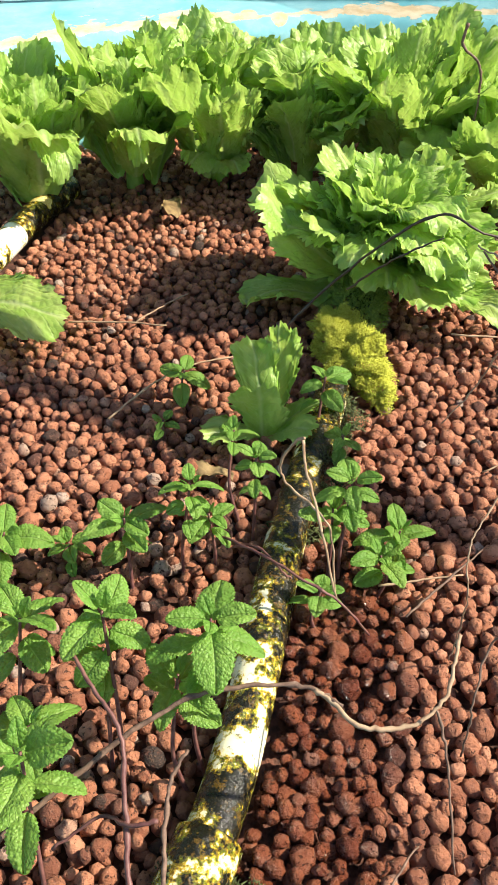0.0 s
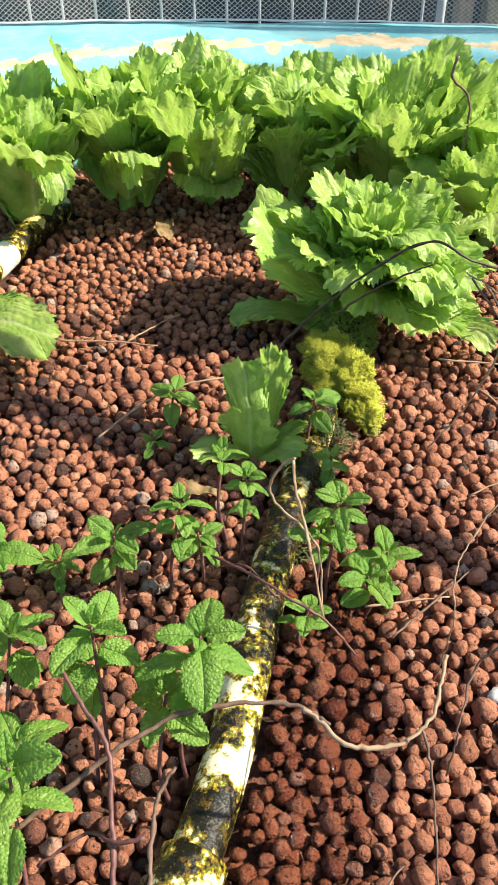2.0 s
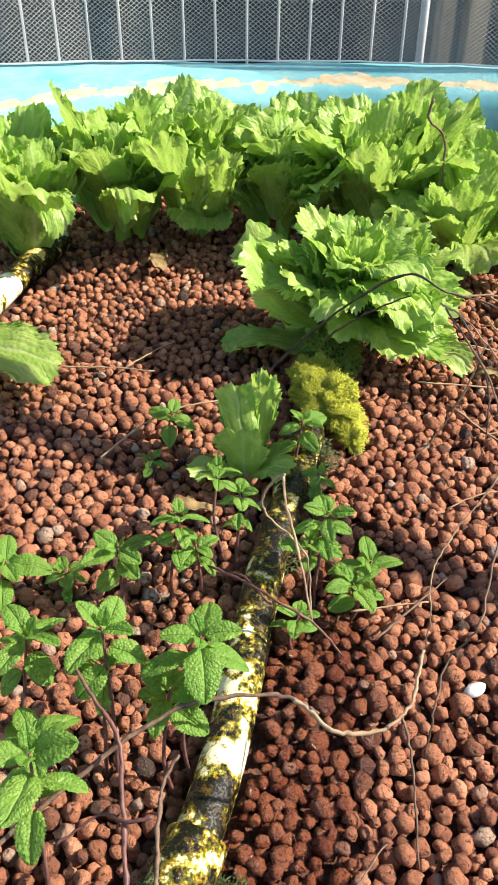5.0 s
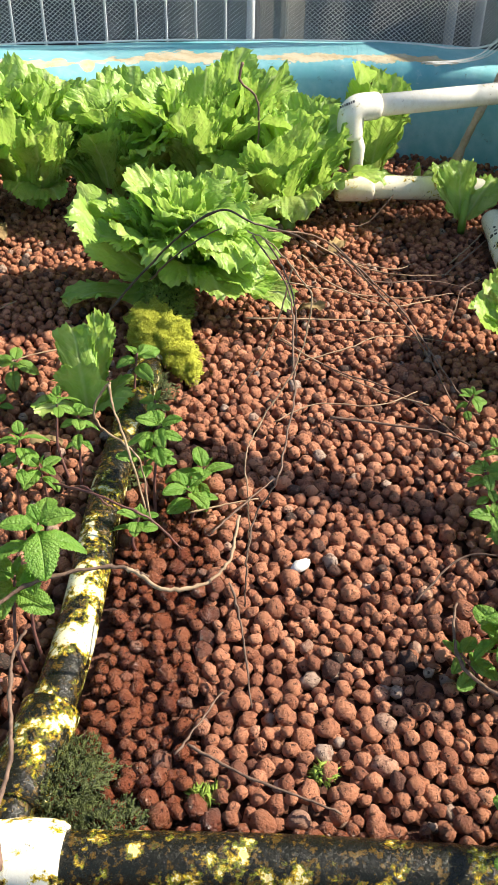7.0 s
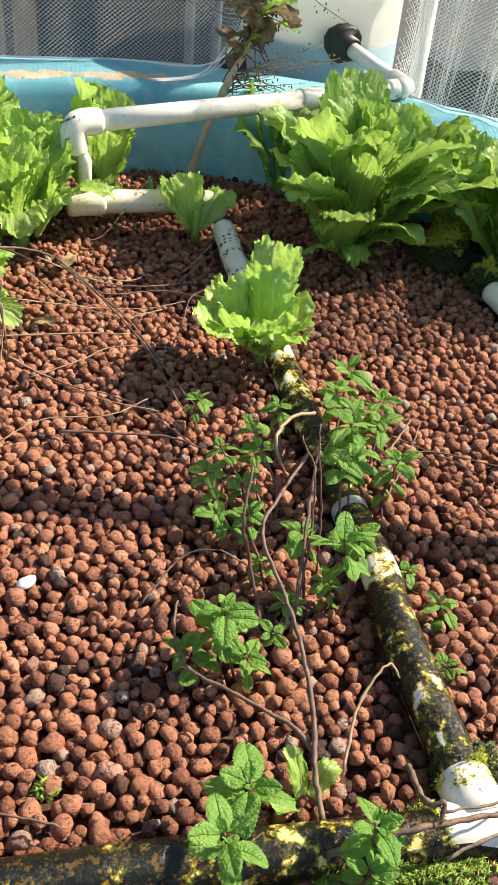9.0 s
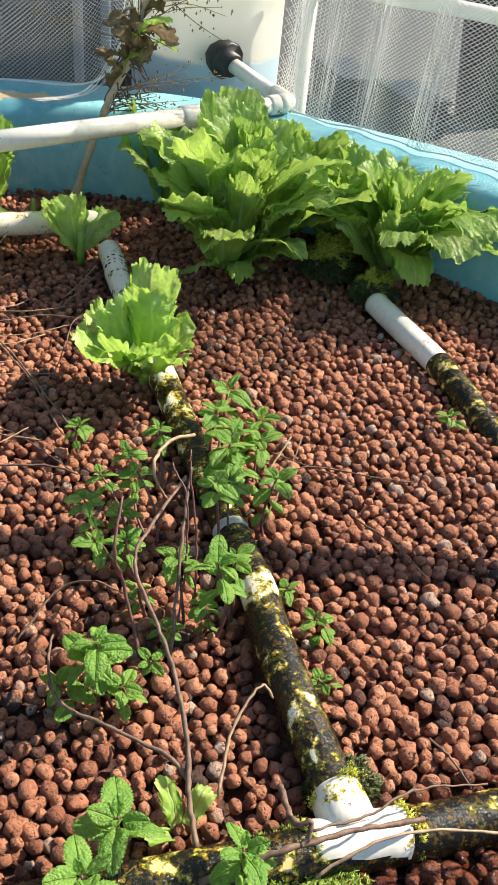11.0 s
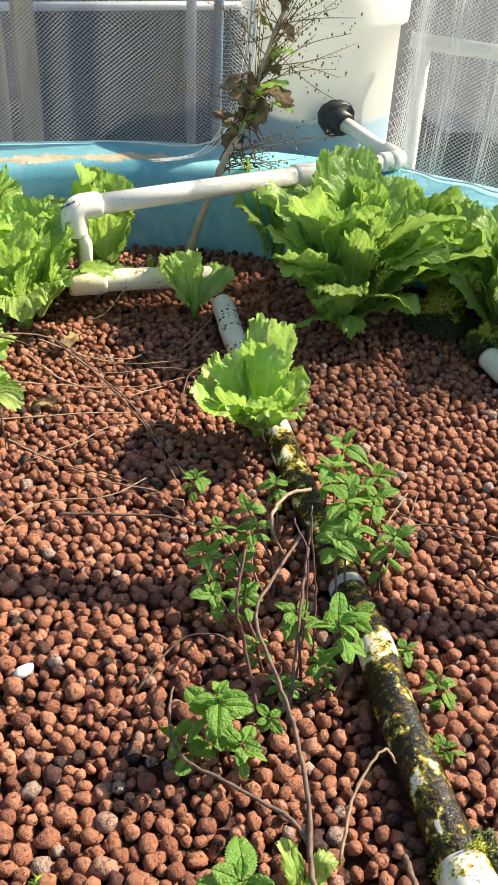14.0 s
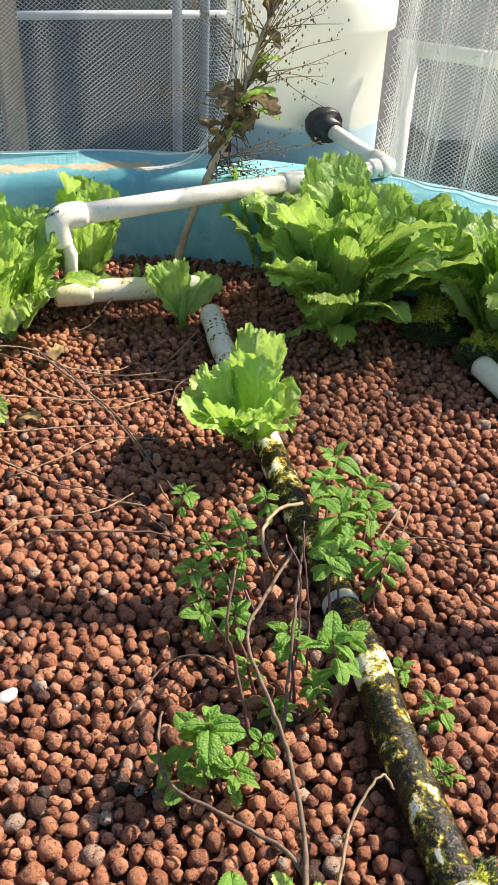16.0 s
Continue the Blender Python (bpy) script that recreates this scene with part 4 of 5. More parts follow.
mint((0.392, 0.560, 0), (0.392, 0.566, 0.034), 0.0179, 4, 72, "small bright mint seedling on the pebbles")
mint((0.448, 0.190, 0), (0.449, 0.192, 0.012), 0.0117, 3, 22, TINY)
# along the front pipe
mint((0.250, 0.105, 0), (0.253, 0.128, 0.058), 0.0265, 3, 73, FRESH, 30)
mint((0.215, 0.060, 0), (0.212, 0.078, 0.106), 0.0234, 4, 74, FRESH)
mint((0.312, 0.068, 0), (0.314, 0.078, 0.052), 0.0218, 4, 75, FRESH)
mint((0.302, 0.050, 0), (0.302, 0.058, 0.040), 0.0172, 3, 76, FRESH)
mint((0.787, 0.435, 0), (0.790, 0.441, 0.022), 0.0172, 3, 77, "small pale green seedling among the pebbles")

# ---- dry stems and twigs ----
BARE, DRY, DARK = "bare brown woody mint runner lying over the pebbles", "thin dry straw lying on the pebbles", "thin dark dead stem"
TWIG_RNG = random.Random(5)


def twig(material, r, label, points):
    rng = TWIG_RNG
    line = spline(points, 7)
    line = [q + Vector((rng.uniform(-1, 1), rng.uniform(-1, 1), rng.uniform(-0.5, 0.5))) * 0.0007 for q in line]
    ob = new("dry_twig", tube("dry_twig", line, twig_radii(len(line), r, rng, 0.65), material, 7, points[0], 0.45 if "blade" in label else 1.0))
    ob.location = points[0]
    tagged(ob, label, "twig")


twig(STEM_BROWN, 0.0018, BARE, [(-0.175, 0.245, 0.040), (-0.137, 0.274, 0.055), (-0.101, 0.296, 0.070), (-0.066, 0.315, 0.085), (-0.034, 0.325, 0.095), (0.005, 0.325, 0.100), (0.026, 0.321, 0.100), (0.040, 0.310, 0.100)])
twig(STRAW, 0.0015, "tan woody runner arching across the pebbles", [(0.026, 0.321, 0.100), (0.036, 0.312, 0.100), (0.046, 0.300, 0.099), (0.065, 0.297, 0.098), (0.083, 0.301, 0.100), (0.097, 0.313, 0.105), (0.103, 0.327, 0.110), (0.109, 0.345, 0.115)])
twig(STEM_PURPLE, 0.0018, "purplish woody mint stem with knots", [(-0.066, 0.160, 0.030), (-0.069, 0.186, 0.038), (-0.072, 0.220, 0.048), (-0.076, 0.250, 0.060), (-0.078, 0.277, 0.075), (-0.081, 0.303, 0.090), (-0.096, 0.325, 0.098), (-0.111, 0.346, 0.105)])
twig(STEM_BROWN, 0.0017, "short brown forked mint stem", [(-0.066, 0.165, 0.024), (-0.068, 0.197, 0.030), (-0.060, 0.225, 0.036), (-0.058, 0.246, 0.045), (-0.058, 0.272, 0.055), (-0.054, 0.292, 0.064), (-0.046, 0.304, 0.070)])
twig(STEM_PURPLE, 0.0014, "thin purple mint side stem", [(-0.060, 0.262, 0.075), (-0.075, 0.262, 0.070), (-0.092, 0.272, 0.060), (-0.120, 0.262, 0.045)])
twig(BLACK_STEM, 0.0014, "black dead stem arching over the lettuce", [(0.000, 0.750, 0.018), (0.030, 0.756, 0.046), (0.060, 0.756, 0.080), (0.092, 0.742, 0.122), (0.125, 0.717, 0.166), (0.157, 0.702, 0.190), (0.186, 0.684, 0.182), (0.240, 0.720, 0.148), (0.290, 0.790, 0.090)])
twig(BLACK_STEM, 0.0011, "short black dead stem across the lettuce", [(0.085, 0.722, 0.110), (0.103, 0.700, 0.140), (0.125, 0.680, 0.168), (0.152, 0.672, 0.185)])
twig(STRAW, 0.0007, "pale thin dead stem hanging over the pebbles", [(0.170, 0.640, 0.195), (0.183, 0.610, 0.198), (0.185, 0.548, 0.210), (0.183, 0.472, 0.225), (0.185, 0.459, 0.220), (0.180, 0.453, 0.190), (0.165, 0.437, 0.165), (0.146, 0.426, 0.145), (0.129, 0.408, 0.130), (0.123, 0.395, 0.120), (0.123, 0.382, 0.100), (0.127, 0.394, 0.050), (0.128, 0.404, 0.005)])
twig(STEM_BROWN, 0.0008, "thin brown dead stem drooping to the pebbles", [(0.175, 0.640, 0.190), (0.180, 0.531, 0.200), (0.169, 0.451, 0.210), (0.160, 0.414, 0.205), (0.155, 0.383, 0.190), (0.140, 0.344, 0.175), (0.130, 0.320, 0.165), (0.116, 0.318, 0.140), (0.107, 0.301, 0.125), (0.104, 0.292, 0.110), (0.103, 0.290, 0.080)])
twig(STEM_BROWN, 0.0009, DARK, [(0.190, 0.650, 0.180), (0.203, 0.620, 0.160), (0.202, 0.572, 0.150), (0.201, 0.557, 0.120)])
twig(STEM_BROWN, 0.0009, DRY, [(0.100, 0.333, 0.060), (0.103, 0.311, 0.050), (0.104, 0.290, 0.030), (0.103, 0.257, 0.010)])
twig(STRAW, 0.0011, "bleached dry leaf blade hanging over the pipe", [(0.029, 0.475, 0.150), (0.031, 0.462, 0.130), (0.039, 0.441, 0.105), (0.047, 0.419, 0.065)])
twig(STRAW, 0.0011, "curled pale dead stem", [(0.029, 0.476, 0.150), (0.025, 0.485, 0.140), (0.015, 0.487, 0.120), (0.019, 0.487, 0.100), (0.043, 0.462, 0.090), (0.049, 0.455, 0.070), (0.052, 0.440, 0.030)])
twig(STEM_PURPLE, 0.0013, "thin purple runner crossing the mossy pipe", [(-0.060, 0.520, 0.010), (-0.042, 0.510, 0.030), (-0.002, 0.468, 0.050), (0.025, 0.440, 0.055), (0.051, 0.427, 0.045), (0.074, 0.422, 0.012)])
twig(STEM_PURPLE, 0.0010, "thin forked purple runner", [(-0.020, 0.497, 0.025), (-0.002, 0.473, 0.050), (0.014, 0.450, 0.050), (0.021, 0.447, 0.045)])
twig(STEM_BROWN, 0.0009, DARK, [(0.230, 0.740, 0.012), (0.274, 0.664, 0.015), (0.332, 0.612, 0.012), (0.371, 0.515, 0.012)])
twig(STEM_BROWN, 0.0011, DARK, [(0.207, 0.714, 0.160), (0.285, 0.820, 0.100), (0.329, 0.855, 0.060), (0.358, 0.782, 0.040), (0.376, 0.677, 0.030), (0.380, 0.582, 0.015), (0.401, 0.562, 0.012)])
twig(STRAW, 0.0010, DRY, [(0.196, 0.764, 0.030), (0.312, 0.758, 0.020), (0.378, 0.752, 0.012)])
twig(STRAW, 0.0009, DRY, [(0.271, 0.814, 0.080), (0.311, 0.808, 0.040), (0.373, 0.783, 0.020), (0.435, 0.800, 0.012)])
twig(STEM_BROWN, 0.0009, DRY, [(0.323, 0.856, 0.060), (0.366, 0.829, 0.030), (0.447, 0.836, 0.020), (0.497, 0.819, 0.012)])
twig(STEM_BROWN, 0.0012, DRY, [(0.472, 0.858, 0.012), (0.534, 0.907, 0.020), (0.594, 0.974, 0.012)])
twig(STRAW, 0.0010, DRY, [(-0.192, 0.831, 0.012), (-0.139, 0.829, 0.012), (-0.088, 0.820, 0.012)])
twig(STRAW, 0.0010, DRY, [(-0.121, 0.829, 0.012), (-0.094, 0.854, 0.014), (-0.068, 0.882, 0.012)])
twig(STRAW, 0.0012, DRY, [(-0.134, 0.669, 0.012), (-0.098, 0.715, 0.014), (-0.063, 0.745, 0.014), (-0.019, 0.761, 0.012)])
twig(STRAW, 0.0010, DRY, [(0.086, 0.466, 0.012), (0.115, 0.468, 0.014), (0.151, 0.474, 0.012)])
twig(STEM_BROWN, 0.0010, DRY, [(0.103, 0.437, 0.012), (0.135, 0.465, 0.014), (0.172, 0.499, 0.012)])
twig(STEM_BROWN, 0.0012, DARK, [(0.054, 0.236, 0.012), (0.083, 0.208, 0.014), (0.114, 0.187, 0.014), (0.144, 0.168, 0.012)])
twig(STEM_BROWN, 0.0015, DARK, [(0.248, 0.583, 0.012), (0.302, 0.558, 0.015), (0.352, 0.538, 0.012), (0.371, 0.515, 0.012)])
twig(STEM_BROWN, 0.0021, "knotted brown mint stem rising in a bend", [(0.300, 0.110, 0.012), (0.310, 0.142, 0.020), (0.324, 0.173, 0.030), (0.335, 0.220, 0.050), (0.336, 0.258, 0.070), (0.342, 0.309, 0.080), (0.369, 0.338, 0.085), (0.439, 0.414, 0.060)])
twig(STEM_BROWN, 0.0016, "upright brown mint stem", [(0.354, 0.265, 0.005), (0.375, 0.298, 0.050), (0.401, 0.340, 0.090), (0.419, 0.365, 0.110)])
twig(STEM_PURPLE, 0.0016, "upright purplish mint stem", [(0.334, 0.279, 0.005), (0.336, 0.315, 0.050), (0.328, 0.316, 0.090), (0.346, 0.343, 0.120)])
twig(STRAW, 0.0020, "pale dead stem bent over the black pipe", [(0.484, 0.484, 0.050), (0.451, 0.472, 0.060), (0.423, 0.448, 0.060), (0.417, 0.429, 0.050), (0.431, 0.435, 0.020)])
twig(STEM_BROWN, 0.0017, "brown mint runner with an upturned end", [(0.316, 0.153, 0.018), (0.309, 0.174, 0.025), (0.282, 0.208, 0.030), (0.257, 0.244, 0.030), (0.259, 0.276, 0.030), (0.273, 0.309, 0.030)])
twig(STRAW, 0.0013, "thin twig hooked over the black pipe", [(0.331, 0.138, 0.012), (0.359, 0.171, 0.030), (0.390, 0.187, 0.042), (0.397, 0.178, 0.034)])
twig(STEM_BROWN, 0.0024, "brown woody runner over the white tee", [(0.290, 0.086, 0.020), (0.323, 0.074, 0.040), (0.349, 0.067, 0.045), (0.392, 0.060, 0.042), (0.440, 0.052, 0.030)])
twig(STEM_BROWN, 0.0022, "looped dry tendril beside the white tee", [(0.367, 0.117, 0.028), (0.357, 0.095, 0.040), (0.353, 0.077, 0.050), (0.359, 0.074, 0.055), (0.356, 0.068, 0.050), (0.349, 0.067, 0.045)])
twig(STEM_BROWN, 0.0009, DRY, [(0.543, 0.438, 0.012), (0.596, 0.429, 0.014), (0.649, 0.389, 0.012), (0.685, 0.364, 0.012)])
twig(STRAW, 0.0013, DRY, [(0.551, 0.443, 0.012), (0.570, 0.455, 0.020), (0.590, 0.466, 0.030)])
twig(STEM_BROWN, 0.0009, DRY, [(0.570, 0.470, 0.012), (0.590, 0.440, 0.012), (0.608, 0.408, 0.014), (0.620, 0.386, 0.012)])
twig(STEM_PURPLE, 0.0011, "upright purplish mint stem", [(0.372, 0.288, 0.005), (0.392, 0.318, 0.050), (0.402, 0.340, 0.100), (0.398, 0.362, 0.125)])
twig(STEM_PURPLE, 0.0010, "upright purplish mint stem", [(0.392, 0.300, 0.005), (0.408, 0.330, 0.060), (0.412, 0.352, 0.105), (0.420, 0.372, 0.125)])
twig(STEM_BROWN, 0.0010, DRY, [(0.250, 0.330, 0.012), (0.292, 0.352, 0.030), (0.322, 0.340, 0.040), (0.352, 0.318, 0.020)])
twig(STRAW, 0.0008, DRY, [(0.240, 0.690, 0.012), (0.300, 0.700, 0.018), (0.352, 0.722, 0.016), (0.430, 0.700, 0.012)])
twig(STRAW, 0.0008, DRY, [(0.300, 0.905, 0.012), (0.352, 0.880, 0.030), (0.410, 0.870, 0.022), (0.450, 0.902, 0.012)])
twig(STEM_BROWN, 0.0008, DRY, [(0.410, 0.700, 0.012), (0.440, 0.740, 0.030), (0.470, 0.790, 0.030), (0.530, 0.850, 0.012)])
twig(STRAW, 0.0008, DRY, [(0.190, 0.585, 0.012), (0.236, 0.600, 0.018), (0.300, 0.590, 0.016), (0.352, 0.612, 0.012)])
twig(STRAW, 0.0012, "pale dry stem trailing over the white tee", [(0.352, 0.052, 0.030), (0.392, 0.048, 0.044), (0.432, 0.040, 0.040), (0.500, 0.020, 0.016)])
twig(STEM_BROWN, 0.0010, "thin brown stem trailing over the white tee", [(0.360, 0.070, 0.050), (0.400, 0.066, 0.042), (0.440, 0.068, 0.040), (0.500, 0.056, 0.024)])
twig(STEM_BROWN, 0.0018, "curved dead flower stem above the lettuce", [(0.244, 1.058, 0.233), (0.241, 1.058, 0.21), (0.262, 1.058, 0.188), (0.267, 1.058, 0.152), (0.262, 1.058, 0.053)])
twig(STRAW, 0.0009, DRY, [(0.214, 0.633, 0.160), (0.205, 0.643, 0.100), (0.191, 0.651, 0.050), (0.167, 0.648, 0.014)])
twig(STRAW, 0.0009, DRY, [(0.300, 0.890, 0.060), (0.376, 0.899, 0.013), (0.427, 0.866, 0.014), (0.486, 0.860, 0.013)])
twig(STRAW, 0.0008, DRY, [(0.253, 0.805, 0.050), (0.352, 0.821, 0.016), (0.417, 0.807, 0.013), (0.470, 0.812, 0.013)])
twig(STEM_BROWN, 0.0010, DARK, [(0.303, 0.798, 0.100), (0.340, 0.750, 0.070), (0.366, 0.705, 0.050), (0.388, 0.609, 0.020), (0.398, 0.577, 0.013)])
twig(STRAW, 0.0009, DRY, [(0.222, 0.697, 0.040), (0.259, 0.685, 0.015), (0.306, 0.624, 0.013), (0.355, 0.585, 0.013)])
twig(STEM_BROWN, 0.0010, DARK, [(0.393, 1.022, 0.014), (0.430, 1.030, 0.020), (0.510, 1.090, 0.066), (0.550, 1.120, 0.050)])
twig(STRAW, 0.0009, DRY, [(0.494, 0.889, 0.014), (0.530, 0.920, 0.018), (0.556, 0.936, 0.030)])
twig(STEM_BROWN, 0.0009, DRY, [(0.589, 0.341, 0.014), (0.600, 0.292, 0.016), (0.603, 0.246, 0.013)])
twig(STEM_BROWN, 0.0010, DRY, [(0.493, 0.109, 0.014), (0.496, 0.087, 0.016), (0.495, 0.062, 0.013)])
twig(STEM_BROWN, 0.0009, DRY, [(0.045, 0.228, 0.014), (0.063, 0.247, 0.015), (0.085, 0.273, 0.013)])
twig(STEM_BROWN, 0.0010, DRY, [(0.498, 0.368, 0.014), (0.556, 0.419, 0.020), (0.613, 0.477, 0.016)])


# ---- moss ----
def moss_clump(name, centres, material, label, seed, tuft=0.0034):
    """Many fine pointed shoots heaped over the given balls, whose outline is ragged."""
    rng = random.Random(seed)
    verts, faces = [], []
    for (cx, cy, cz), (rx, ry, rz), count in centres:
        for _ in range(int(count * 2.4)):
            a, b = rng.uniform(0, 2 * math.pi), rng.uniform(-0.2, 1)
            k = math.sqrt(max(0, 1 - b * b))
            n = Vector((k * math.cos(a), k * math.sin(a), b))
            far = (1 + 0.55 * noise.noise(n * 2.1 + Vector((seed, cx * 50, 0))) + 0.25 * noise.noise(n * 6 + Vector((0, seed, 0)))) * rng.uniform(0.80, 1.08)
            p = Vector((cx + rx * n.x * far, cy + ry * n.y * far, cz + rz * n.z * far))
            n = Vector((n.x / rx, n.y / ry, n.z / rz)).normalized()
            n = (n + Vector((rng.uniform(-1, 1), rng.uniform(-1, 1), rng.uniform(-1, 1))) * 0.8).normalized()
            s = n.orthogonal().normalized()
            t = n.cross(s)
            r = tuft * rng.uniform(0.5, 1.25)
            base = len(verts)
            for i in range(3):
                w = i * 2.0944 + rng.uniform(-0.4, 0.4)
                verts.append(p + (s * math.cos(w) + t * math.sin(w)) * r * 0.42 - n * r * 0.6)
            verts.append(p + n * r * rng.uniform(0.7, 1.7) + Vector((rng.uniform(-1, 1), rng.uniform(-1, 1), rng.uniform(-1, 1))) * r * 0.35)
            faces += [(base + i, base + (i + 1) % 3, base + 3) for i in range(3)]
    ob = new(name, mesh_of(name, verts, faces, material))
    return tagged(ob, label, "moss", kind="stuff")


moss_clump("moss", [((0.098, 0.745, 0.016), (0.030, 0.040, 0.026), 9000), ((0.088, 0.785, 0.016), (0.024, 0.035, 0.022), 4500), ((0.118, 0.705, 0.008), (0.014, 0.024, 0.012), 2000)],
           MOSS, "yellow-green cushion of moss on the pipe", 71, 0.0016)
moss_clump("moss", [((0.112, 0.850, 0.012), (0.032, 0.050, 0.026), 2600)], MOSS_LEAFY, "olive green moss under the lettuce", 72, 0.0026)
moss_clump("moss", [((-0.038, 0.226, 0.002), (0.034, 0.030, 0.018), 2600), ((-0.012, 0.192, -0.002), (0.030, 0.020, 0.013), 1500), ((-0.105, 0.220, -0.002), (0.034, 0.020, 0.012), 1300), ((-0.050, 0.250, 0.004), (0.022, 0.022, 0.020), 1100)], MOSS_DARK, "dark wet moss round the tee fitting", 73, 0.0019)
moss_clump("moss", [((0.335, 0.076, 0.000), (0.036, 0.024, 0.012), 2600), ((0.360, 0.050, 0.000), (0.030, 0.020, 0.009), 1600), ((0.300, 0.088, 0.0), (0.024, 0.016, 0.009), 900)], MOSS_LEAFY, "leafy green moss beside the white tee", 74, 0.0020)
moss_clump("moss", [((0.428, 0.104, 0.002), (0.014, 0.014, 0.016), 900), ((0.414, 0.114, 0.010), (0.022, 0.012, 0.014), 1300)], MOSS_DARK, "dark wet moss behind the white tee", 84, 0.0019)
moss_clump("moss", [((0.3695, 0.0793, 0.004), (0.004, 0.018, 0.0190), 700), ((0.4355, 0.0597, 0.004), (0.005, 0.018, 0.0190), 900), ((0.4075, 0.1045, 0.010), (0.0205, 0.005, 0.0200), 900)], MOSS, "yellow-green growth along the edges of the tee", 85, 0.0013)
# brownish green moss lying in shade: the darker material carries that shade
moss_clump("moss", [((0.908, 0.752, 0.008), (0.030, 0.026, 0.024), 900), ((0.902, 0.850, 0.004), (0.042, 0.036, 0.026), 1500)], MOSS_DARK, "shaggy moss round the pipe end, coloured dark for its shade", 75, 0.0034)
moss_clump("moss", [((0.905, 0.862, 0.024), (0.032, 0.028, 0.028), 1000), ((0.914, 0.758, 0.018), (0.024, 0.020, 0.020), 500)], MOSS, "shaggy yellow-green moss heaped behind the pipe end", 81, 0.0046)
moss_clump("moss", [((0.073, 0.668, 0.008), (0.024, 0.040, 0.018), 700), ((0.062, 0.600, 0.006), (0.021, 0.030, 0.016), 400), ((0.028, 0.530, 0.004), (0.020, 0.024, 0.0160), 240)], MOSS_DARK, "dark wet moss creeping down the pipe", 79, 0.0020)
moss_clump("moss", [((0.142, 0.205, -0.002), (0.008, 0.006, 0.005), 60)], MOSS_LEAFY, "small patch of green moss between pebbles", 76)
moss_clump("moss", [((0.062, 0.205, -0.002), (0.011, 0.007, 0.005), 80)], MOSS_LEAFY, "small patch of green moss between pebbles", 77)


# ---- netting ----
def build_net(name, foot, height, cell, r, seed, lean, label, folds=0.010):
    """Diamond netting of two crossing sets of threads that hangs along a foot line."""
    line = spline([(*p, 0) if len(p) == 2 else p for p in foot], 12)
    at = [0.0]
    for a, b in zip(line, line[1:]):
        at.append(at[-1] + (b - a).length)
    total = at[-1]
    xs, ys = np.array([q.x for q in line]), np.array([q.y for q in line])
    zs = np.array([q.z for q in line])
    rng = random.Random(seed)
    ph = [rng.uniform(0, 6.28) for _ in range(4)]

    def place(s, h):
        s = np.clip(s, 0, total)
        x, y, z = np.interp(s, at, xs), np.interp(s, at, ys), np.interp(s, at, zs)
        e = 0.01
        dx, dy = np.interp(np.clip(s + e, 0, total), at, xs) - np.interp(np.clip(s - e, 0, total), at, xs), np.interp(np.clip(s + e, 0, total), at, ys) - np.interp(np.clip(s - e, 0, total), at, ys)
        k = 1 / np.maximum(np.hypot(dx, dy), 1e-6)
        w = folds * (np.sin(s * 31 + ph[0] + h * 2) + 0.6 * np.sin(s * 73 + ph[1] - h * 3)) * (0.6 + h) + lean * h + 0.01 * np.sin(s * 9 + ph[2])
        z = z + h * (1 + 0.03 * np.sin(s * 14 + ph[3]))
        return np.stack([x - dy * k * w, y + dx * k * w, z], -1)

    verts, faces = [], []
    slope = 0.78
    step = 0.014
    span = height / slope
    count = int((total + span) / cell)
    for way in (1, -1):
        for i in range(count):
            s0 = i * cell - (span if way > 0 else 0) + rng.uniform(-0.1, 0.1) * cell
            h = np.arange(0, height + 1e-6, step)
            s = s0 + way * h / slope
            keep = (s > 0) & (s < total)
            if keep.sum() < 3:
                continue
            p = place(s[keep], h[keep])
            d = np.gradient(p, axis=0)
            d /= np.linalg.norm(d, axis=1, keepdims=True)
            a = np.cross(d, (0, 0, 1.0))
            a /= np.linalg.norm(a, axis=1, keepdims=True)
            b = np.cross(a, d)
            base, n = len(verts), len(p)
            ring = [p + (a * math.cos(w) + b * math.sin(w)) * r for w in (0, 2.094, 4.189)]
            for k in range(n):
                verts += [ring[0][k], ring[1][k], ring[2][k]]
            for k in range(n - 1):
                q = base + 3 * k
                faces += [(q, q + 1, q + 4, q + 3), (q + 1, q + 2, q + 5, q + 4), (q + 2, q, q + 3, q + 5)]
    net = thing(name, (0, 0, 0), label, "netting")
    part("mesh_sheet", mesh_of("mesh_sheet", verts, faces, NET), NET, net)
    if folds > 0.01:
        fine_v, fine_f = [], []
        for i in range(84):
            s0, h0 = (0.05, 0.12, 0.20, 0.33)[i % 4] * total / 0.68 + rng.gauss(0, 0.011), rng.uniform(0, height * 0.3)
            h = np.linspace(h0 * rng.randrange(2), height, 14)
            q = place(s0 + 0.006 * np.sin(h * 9 + i) + 0.02 * h * rng.uniform(-1, 1), h)
            q[:, 0] -= rng.uniform(0, 0.008)
            a, b, c = tube_data([Vector(w) for w in q], [0.0005] * len(q), 3), len(fine_v), 0
            fine_v += [tuple(w) for w in a[0]]
            fine_f += [tuple(k + b for k in w) for w in a[1]]
        tagged(part("gathered_thread", mesh_of("gathered_thread", fine_v, fine_f, NET), NET, net), "gathered folds of fine white thread", kind="stuff")
    hem = [Vector(q) for q in place(np.linspace(0, total, 60), np.full(60, 0.002))]
    part("hem", tube("hem", hem, 0.0016, NET, 6), NET, net, "thick hem cord of the netting")
    return net


